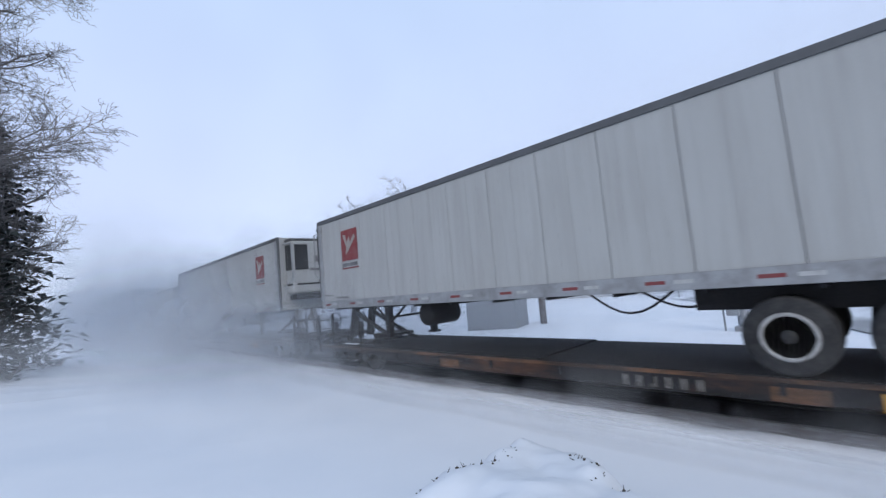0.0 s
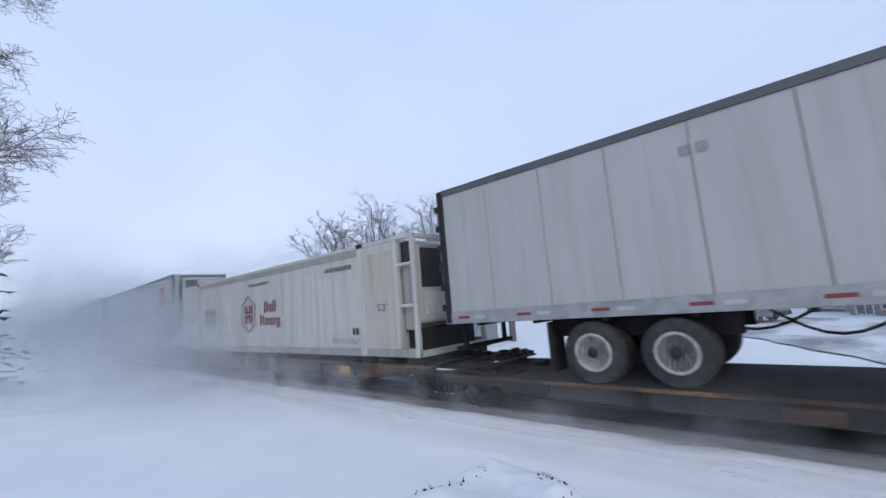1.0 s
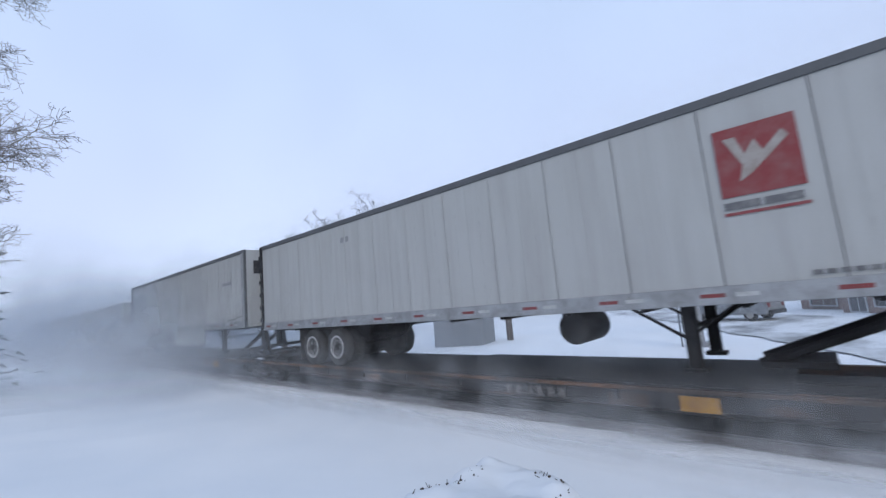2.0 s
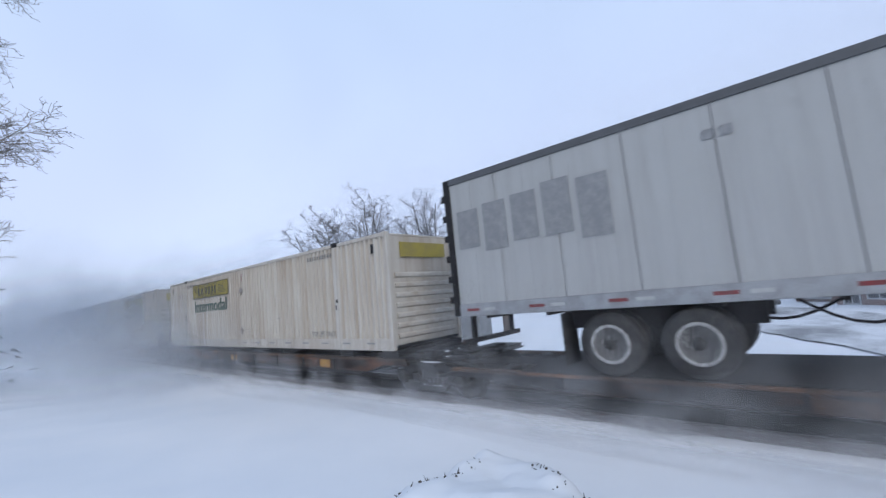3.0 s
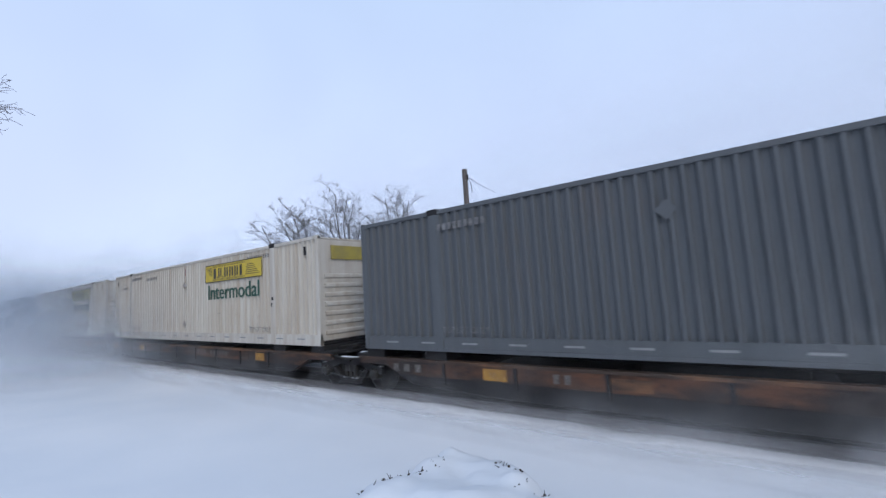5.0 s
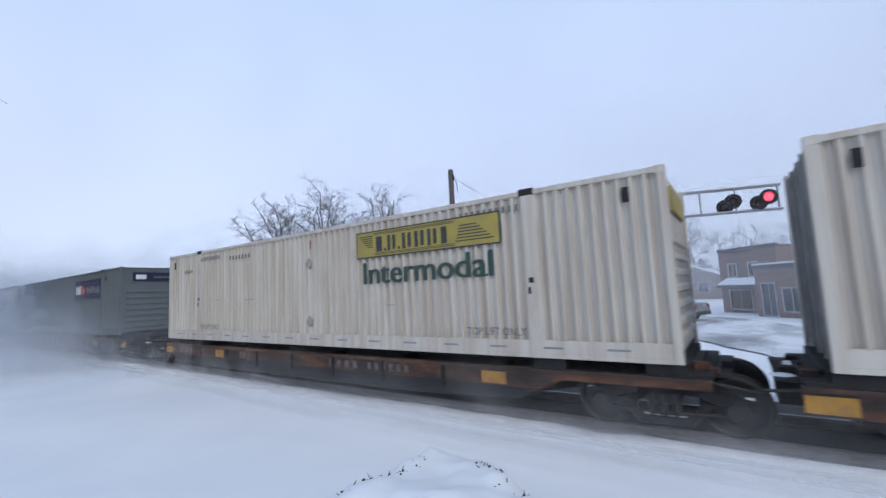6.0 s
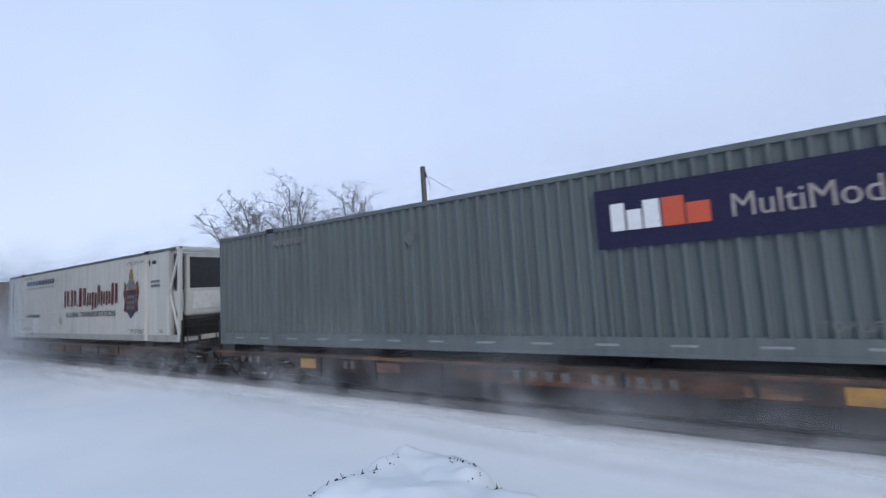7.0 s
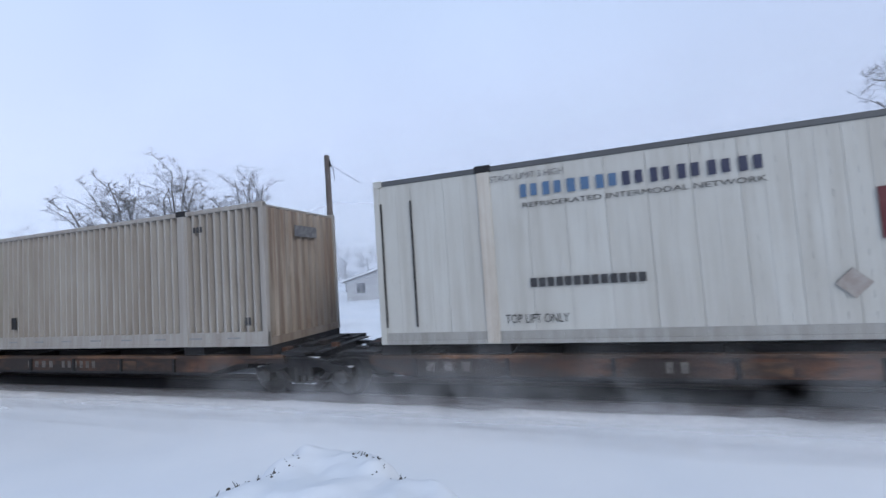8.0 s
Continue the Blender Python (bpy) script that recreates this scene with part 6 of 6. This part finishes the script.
def crossing_signal():
    ob = tagged(new("crossing_signal"), "galvanised cantilever crossing signal with red flashing lights", "crossing signal")
    bx, by, g = -3.67, 18.86, ground_height(-3.67, 18.86)
    part("mast", tube(bmesh.new(), [(0, 0, -0.2), (0, 0, 6.9)], [0.16, 0.12], 14), GALV, ob)
    part("mast_base", boxes((-0.3, 0.3, -0.3, 0.3, -0.2, 0.18), bevel=0.03), GALV, ob)
    part("ladder_pole", tube(bmesh.new(), [(-0.62, -0.1, -0.1), (-0.62, -0.1, 6.4)], 0.035, 8), GALV, ob)
    part("mast_pipe", tube(bmesh.new(), [(-0.20, 0.16, 0.2), (-0.20, 0.16, 6.6)], 0.05, 8), GALV, ob)
    ex, ey = 5.45, 2.55
    top, low = 6.05 - g - 0.3, 5.10 - g - 0.3
    for z, rise in ((top, 0.12), (low, 0.10)):
        for dy in (-0.16, 0.16):
            part("arm_chord", tube(bmesh.new(), [(-0.1, dy, z), (ex, ey + dy, z + rise)], 0.042, 8), GALV, ob)
    for f in (0.06, 0.28, 0.50, 0.72, 0.98):
        for dy in (-0.16, 0.16):
            part("arm_post", tube(bmesh.new(), [(ex * f, ey * f + dy, low), (ex * f, ey * f + dy, top + 0.12 * f)], 0.03, 6), GALV, ob)
    part("walkway_rail", tube(bmesh.new(), [(-0.9, -0.1, 5.0), (-0.9, -0.1, 5.9), (0, -0.1, 5.9)], 0.03, 6), GALV, ob)
    part("walkway_rail", tube(bmesh.new(), [(-1.05, -0.1, 4.75), (0, -0.1, 4.75)], 0.05, 6), GALV, ob)
    part("service_box", boxes((-1.15, -0.9, -0.2, 0.05, 5.45, 5.95), bevel=0.02), GALV, ob)
    part("mast_collar", boxes((-0.25, 0.25, -0.22, 0.22, top - 0.1, top + 0.1), (-0.25, 0.25, -0.22, 0.22, low - 0.1, low + 0.1), bevel=0.02), GALV, ob)
    part("bell", lathe(bmesh.new(), [(0.02, -0.05), (0.12, -0.04), (0.14, 0.05), (0.02, 0.07)], (0.0, -0.2, 3.9), 14), GALV, ob)
    bm = bmesh.new()
    for s in (-1, 1):
        prism(bm, [(-0.45, -s * 0.38 - 0.09), (0.45, s * 0.38 - 0.09), (0.45, s * 0.38 + 0.09), (-0.45, -s * 0.38 + 0.09)], -0.26 - 0.01 * s, -0.25 - 0.01 * s)
    bmesh.ops.translate(bm, verts=bm.verts, vec=(0, 0, 3.65))
    part("crossbuck", bm, GALV, ob, "grey crossbuck board")
    part("lamp_bar", tube(bmesh.new(), [(-0.3, -0.15, 2.88), (1.1, -0.15, 2.88)], 0.05, 8), GALV, ob)
    flasher(ob, -0.16, -0.45, 2.88, True)
    flasher(ob, 0.94, -0.45, 2.88, False)
    fx, fy = ex * 0.80, ey * 0.80
    for dx, lit in ((-0.52, False), (0.62, True)):
        flasher(ob, fx + dx, fy - 0.55, (top + low) / 2, lit)
        flasher(ob, fx + dx - 0.30, fy - 0.05, (top + low) / 2 - 0.12, False)
    part("control_case", boxes((-0.45, -0.05, -0.5, -0.25, 0.6, 1.5), bevel=0.03), GALV, ob)
    place(ob, bx, by)


def utility_pole(label, x, y, height, radius, extras):
    ob = tagged(new("utility_pole"), label, "utility pole")
    part("pole", tube(bmesh.new(), [(0, 0, -0.5), (0.03, 0, height * 0.5), (0, 0, height)], [radius, radius * 0.9, radius * 0.8], 14), POLEWOOD, ob)
    if extras == "guy":
        part("drop_wire", tube(bmesh.new(), [(0.12, 0, height - 0.35), (0.35, 0.1, height - 0.9), (0.40, 0.1, height - 1.5)], 0.02, 4), BLACK, ob)
        part("drop_wire", tube(bmesh.new(), [(0.12, 0, height - 0.45), (0.7, 0.5, height - 1.0), (1.5, 1.1, height - 1.6)], 0.012, 4), BLACK, ob)
        part("bracket", boxes((0.08, 0.22, -0.05, 0.05, height - 0.7, height - 0.35)), BLACK, ob)
    else:
        part("cross_arm", boxes((-0.9, 0.9, -0.06, 0.06, height - 0.6, height - 0.45)), POLEWOOD, ob)
        part("transformer", lathe(bmesh.new(), [(0.1, -0.30), (0.24, -0.28), (0.24, 0.28), (0.1, 0.30)], (0, 0, 0), 16), GALV, ob).matrix_basis = pose(-0.45, -0.1, height - 2.2, 90)
        for dx in (-0.8, 0.8):
            part("insulator", tube(bmesh.new(), [(dx, 0, height - 0.45), (dx, 0, height - 0.25)], 0.05, 8), GALV, ob)
    return place(ob, x, y)


def window(parent, x, z, w, h, trim):
    fr = part("window", boxes((x - 0.07, x + w + 0.07, -0.05, 0.02, z - 0.07, z), (x - 0.07, x + w + 0.07, -0.05, 0.02, z + h, z + h + 0.07),
                              (x - 0.07, x, -0.05, 0.02, z, z + h), (x + w, x + w + 0.07, -0.05, 0.02, z, z + h)), trim, parent)
    part("pane", boxes((x, x + w, 0.01, 0.03, z, z + h)), GLASS, fr)
    part("mullion", boxes((x + w / 2 - 0.02, x + w / 2 + 0.02, -0.01, 0.012, z, z + h)), trim, fr)


def front_wall(parent, length, height, thick, mat, holes):
    """A wall along x with real openings at holes (x, z, w, h), as pieces butted end to end."""
    bm, cur = bmesh.new(), 0.0
    for x, z, w, h in sorted(holes):
        box(bm, cur, x, 0, thick, -0.4, height)
        box(bm, x, x + w, 0, thick, -0.4, z)
        box(bm, x, x + w, 0, thick, z + h, height)
        cur = x + w
    box(bm, cur, length, 0, thick, -0.4, height)
    return part("wall", bm, mat, parent)


def shop(label, x, y, turn, length, depth, height, mat, holes, parapet=0.25, snow_cap=True, courses=False, awnings=()):
    ob = tagged(new("commercial_building"), label, "building")
    wall = front_wall(ob, length, height, 0.25, mat, holes)
    part("wall", boxes((0, 0.25, 0.254, depth, -0.4, height), (length - 0.25, length, 0.254, depth, -0.4, height), (0.254, length - 0.254, depth - 0.25, depth, -0.4, height)), mat, ob)
    part("roof", boxes((0.05, length - 0.05, 0.05, depth - 0.05, height + 0.004, height + 0.12)), DARKROOF, ob)
    part("parapet", boxes((-0.05, length + 0.05, -0.06, 0.2, height + 0.004, height + parapet), bevel=0.02), DARKROOF, ob)
    if snow_cap:
        part("snow_cover", boxes((-0.06, length + 0.06, -0.09, 0.8, height + parapet + 0.004, height + parapet + 0.10), bevel=0.03), SNOW, ob)
    for hx, hz, hw, hh in holes:
        window(ob, hx, hz, hw, hh, SIDING)
    for ax, az, aw, reach in awnings:
        bm = bmesh.new()
        verts = [bm.verts.new(p) for p in ((ax, -0.01, az + 0.5), (ax + aw, -0.01, az + 0.5), (ax + aw, -reach, az), (ax, -reach, az), (ax, -0.01, az + 0.42), (ax + aw, -0.01, az + 0.42), (ax + aw, -reach, az - 0.16), (ax, -reach, az - 0.16))]
        for q in ((0, 1, 2, 3), (7, 6, 5, 4), (0, 3, 7, 4), (1, 5, 6, 2), (3, 2, 6, 7), (0, 4, 5, 1)):
            bm.faces.new([verts[i] for i in q])
        shade = part("awning", bm, DARKROOF, ob, "dark sloping awning")
        part("snow_cover", prism(bmesh.new(), [(ax + 0.03, 0.0), (ax + aw - 0.03, 0.0), (ax + aw - 0.03, 0.05), (ax + 0.03, 0.05)], -reach * 1.05, 0.0), SNOW, shade).matrix_basis = pose(0, -0.01, az + 0.51, math.degrees(math.atan2(0.5, reach)))
    if courses:
        for k in range(int(height / 0.3)):
            z0, z1, cur = 0.05 + k * 0.3, 0.28 + k * 0.3, 0.01
            for hx, hz, hw, hh in sorted(holes) + [(length - 0.01, -1, 0, 99)]:
                if hz - 0.08 < z1 and hz + hh + 0.08 > z0:
                    part("brick_course", boxes((cur, max(cur + 0.05, hx - 0.08), -0.012, 0.0, z0, z1)), BRICK, wall)
                    cur = hx + hw + 0.08
    return place(ob, x, y, turn)


def house(label, x, y, turn, w, d, wall_h, roof_h, wall_mat):
    ob = tagged(new("house"), label, "house")
    holes = [(w * 0.14, 0.9, 1.1, 1.2), (w * 0.62, 0.9, 1.1, 1.2)]
    front_wall(ob, w, wall_h, 0.2, wall_mat, holes)
    part("wall", boxes((0, 0.2, 0.204, d, -0.4, wall_h), (w - 0.2, w, 0.204, d, -0.4, wall_h), (0.204, w - 0.204, d - 0.2, d, -0.4, wall_h)), wall_mat, ob)
    for s in (0.0, d - 0.2):
        part("gable", prism(bmesh.new(), [(0, wall_h + 0.002), (w, wall_h + 0.002), (w / 2, wall_h + roof_h)], s, s + 0.2), wall_mat, ob)
    roof = bmesh.new()
    o = 0.4
    k = roof_h / (w / 2)
    prism(roof, [(-o, wall_h - o * k), (w / 2, wall_h + roof_h + 0.05), (w + o, wall_h - o * k), (w + o, wall_h - o * k + 0.16), (w / 2, wall_h + roof_h + 0.24), (-o, wall_h - o * k + 0.16)], -o, d + o)
    rf = part("roof", roof, DARKROOF, ob)
    cover = bmesh.new()
    prism(cover, [(-o + 0.02, wall_h - o * k + 0.17), (w / 2, wall_h + roof_h + 0.25), (w + o - 0.02, wall_h - o * k + 0.17), (w + o - 0.02, wall_h - o * k + 0.36), (w / 2, wall_h + roof_h + 0.46), (-o + 0.02, wall_h - o * k + 0.36)], -o + 0.02, d + o - 0.02)
    part("snow_cover", cover, SNOW, rf)
    part("chimney", boxes((w * 0.42, w * 0.52, d * 0.5, d * 0.5 + 0.6, wall_h + roof_h * 0.7, wall_h + roof_h + 0.8)), MORTAR, rf)
    for hx, hz, hw, hh in holes:
        window(ob, hx, hz, hw, hh, SIDING)
    part("window", boxes((w / 2 - 0.4, w / 2 + 0.4, -0.03, -0.002, wall_h + 0.3, wall_h + 1.2)), GLASS, ob)
    return place(ob, x, y, turn)


def signal_hut():
    ob = tagged(new("equipment_hut"), "grey metal railway equipment hut with a snowy roof", "hut")
    part("body", boxes((-1.5, 1.5, -1.1, 1.1, -0.1, 2.2), bevel=0.02), HUT, ob)
    for k in range(9):
        part("wall_rib", boxes((-1.42 + k * 0.35, -1.36 + k * 0.35, -1.125, -1.1, 0.05, 2.12)), HUT, ob)
    part("roof", boxes((-1.6, 1.6, -1.2, 1.2, 2.2, 2.30), bevel=0.02), HUT, ob)
    part("snow_cover", boxes((-1.56, 1.56, -1.16, 1.16, 2.304, 2.44), bevel=0.05), SNOW, ob)
    door = part("door", boxes((0.3, 1.15, -1.15, -1.128, 0.05, 2.0)), HUT, ob)
    part("door_handle", boxes((0.38, 0.42, -1.19, -1.15, 0.95, 1.1)), BLACK, door)
    place(ob, -15.9, 19.6, 18)


def parked_car(label, x, y, turn, paint, tall):
    """Side outline drawn across the width, with glass, lamps, bumpers and four wheels."""
    ob = tagged(new("car"), label, "car")
    L, W, top = 4.7, 1.85, 1.75 if tall else 1.45
    body = bmesh.new()
    prism(body, [(-2.3, 0.35), (2.3, 0.35), (2.36, 0.62), (2.25, 0.92), (1.2, 1.02), (-2.25, 1.06), (-2.36, 0.7)], -W / 2, W / 2)
    bmesh.ops.bevel(body, geom=list(body.edges), offset=0.05, segments=2, affect="EDGES")
    part("body", body, paint, ob)
    cab = bmesh.new()
    prism(cab, [(-2.2 if tall else -1.7, 1.03), (1.2, 1.0), (0.55, top - 0.05), (0.3, top), (-1.9 if tall else -1.1, top)], -W / 2 + 0.09, W / 2 - 0.09)
    bmesh.ops.bevel(cab, geom=list(cab.edges), offset=0.05, segments=2, affect="EDGES")
    part("cabin", cab, paint, ob)
    for s in (-1, 1):
        y0, y1 = sorted((s * (W / 2 - 0.092), s * (W / 2 - 0.075)))
        part("side_window", prism(bmesh.new(), [(-1.8 if tall else -1.3, 1.10), (0.95, 1.10), (0.45, top - 0.12), (-1.7 if tall else -0.9, top - 0.12)], y0, y1), GLASS, ob)
        part("headlight", boxes((2.24, 2.37, s * 0.68 - 0.16, s * 0.68 + 0.16, 0.68, 0.84), bevel=0.02), PALE, ob)
        part("tail_light", boxes((-2.37, -2.26, s * 0.72 - 0.1, s * 0.72 + 0.1, 0.75, 0.98), bevel=0.02), RED, ob)
        for xw in (-1.42, 1.45):
            wheel = part("wheel", lathe(bmesh.new(), [(0.18, -0.11), (0.31, -0.11), (0.34, -0.07), (0.34, 0.07), (0.31, 0.11), (0.18, 0.11)], (xw, s * (W / 2 - 0.12), 0.34), 20), RUBBER, ob)
            part("rim", lathe(bmesh.new(), [(0.02, -0.112), (0.19, -0.112), (0.19, 0.112), (0.02, 0.112)], (xw, s * (W / 2 - 0.12), 0.34), 14), RIM, wheel)
    part("windscreen", prism(bmesh.new(), [(1.14, 1.06), (1.20, 1.06), (0.60, top - 0.06), (0.54, top - 0.06)], -W / 2 + 0.2, W / 2 - 0.2), GLASS, ob)
    part("bumper", boxes((2.28, 2.42, -W / 2 + 0.08, W / 2 - 0.08, 0.36, 0.58), (-2.42, -2.28, -W / 2 + 0.08, W / 2 - 0.08, 0.36, 0.58), bevel=0.03), BLACK, ob)
    part("snow_cover", boxes((-1.85 if tall else -1.0, 0.28, -W / 2 + 0.16, W / 2 - 0.16, top + 0.002, top + 0.09), bevel=0.04), SNOW, ob)
    part("snow_cover", boxes((1.25, 2.1, -W / 2 + 0.2, W / 2 - 0.2, 1.0, 1.07), bevel=0.03), SNOW, ob)
    return place(ob, x, y, turn, 0.05)


def twig_line():
    """Dry stalks and clods that stick out of the heap's rims."""
    rnd = random.Random(5)
    for k in range(34):
        if k < 22:
            f = k / 21
            x, y = -3.56 + 0.05 * f + rnd.gauss(0, 0.05), 2.95 + 1.45 * f + rnd.gauss(0, 0.04)
        else:
            f = (k - 22) / 11
            x, y = -2.75 + 0.95 * f + rnd.gauss(0, 0.05), 4.52 - 0.62 * f + rnd.gauss(0, 0.05)
        ob = tagged(new("dry_stalk"), "broken dry stalk sticking out of the snow heap", "stalk", "stalks in the snow heap")
        w = Wood()
        p = Vector((0, 0, -0.04))
        for s in range(rnd.randint(1, 3)):
            d = Vector((rnd.gauss(0, 0.6), rnd.gauss(0, 0.6), rnd.uniform(0.4, 1.0))).normalized()
            n = rnd.uniform(0.04, 0.11)
            w.limb([p, p + d * n * 0.5, p + d * n + Vector((rnd.gauss(0, 0.012), rnd.gauss(0, 0.012), 0))], [0.009, 0.007, 0.003], 4)
        w.link("stem", BARK, ob)
        if k % 2 == 0:
            bm = bmesh.new()
            bmesh.ops.create_icosphere(bm, subdivisions=1, radius=rnd.uniform(0.012, 0.026))
            for v in bm.verts:
                v.co *= rnd.uniform(0.7, 1.3)
            part("clod", bm, TIE, ob)
        place(ob, x, y)


def build_background():
    build_road()
    crossing_signal()
    utility_pole("weathered wooden utility pole beyond the track", -13.9, 21.3, 10.0, 0.20, "guy")
    utility_pole("wooden utility pole with a transformer by the shops", 8.6, 39.5, 11.5, 0.19, "top")
    utility_pole("thin wooden pole far down the road", -12.5, 47.5, 6.0, 0.10, "guy")
    signal_hut()
    t = -49.5
    shop("two-storey brown brick building with a snowy ledge", -1.0, 38.0, t, 4.9, 9, 4.4, MORTAR, [(0.9, 2.6, 0.7, 0.9), (2.7, 2.6, 0.7, 0.9), (0.8, 0.3, 1.9, 1.3), (3.4, 0.0, 0.9, 1.9)], courses=True, snow_cap=False, awnings=[(0.6, 1.95, 3.9, 0.9)])
    shop("low brick shop with a snowy roof edge", 0.9, 32.8, t, 3.5, 7, 2.9, MORTAR, [(0.5, 0.1, 0.9, 1.9), (1.9, 0.4, 1.1, 1.3)], courses=True)
    shop("pale painted storefront with dark windows", 3.35, 30.0, t, 9.5, 8, 2.9, STUCCO, [(0.6, 0.5, 1.1, 1.2), (2.6, 0.0, 0.8, 1.9), (4.2, 0.4, 1.6, 1.3), (6.6, 0.4, 1.6, 1.3)], awnings=[(0.4, 1.75, 1.5, 0.6), (2.4, 2.0, 1.2, 0.6)])
    shop("long dark-roofed building behind the shops", 3.4, 40.8, t, 16, 10, 4.3, DARKROOF, [(2, 1, 1.2, 1.2), (6, 1, 1.2, 1.2)], snow_cap=False)
    house("small house with a steep snow-covered roof", -41.0, 46.0, 30, 7.5, 8, 2.4, 2.6, SIDING)
    house("white house with a low snow-covered roof", -27.5, 45.0, 12, 9.0, 6, 2.3, 1.2, SIDING)
    house("pale house with a snow-covered roof far down the road", -20.5, 60.0, 12, 9.0, 7, 2.6, 1.8, SIDING)
    house("pale house with a snow-covered roof far down the road", -9.5, 62.0, -10, 9.0, 7, 2.4, 1.6, MORTAR)
    parked_car("grey snow-dusted car waiting on the road", -4.0, 30.2, 158, CARPAINT, False)
    board = tagged(new("road_sign"), "small blue-grey sign on a post by the road", "sign")
    part("post", tube(bmesh.new(), [(0, 0, -0.3), (0, 0, 3.4)], 0.05, 8), GALV, board)
    part("panel", boxes((-0.65, 0.65, -0.06, -0.02, 2.4, 3.5), bevel=0.01), SIGNBLUE, board)
    place(board, *polar(-17.0, 40))
    twig_line()


build_trees()
build_background()
build_airborne_snow()
motions()
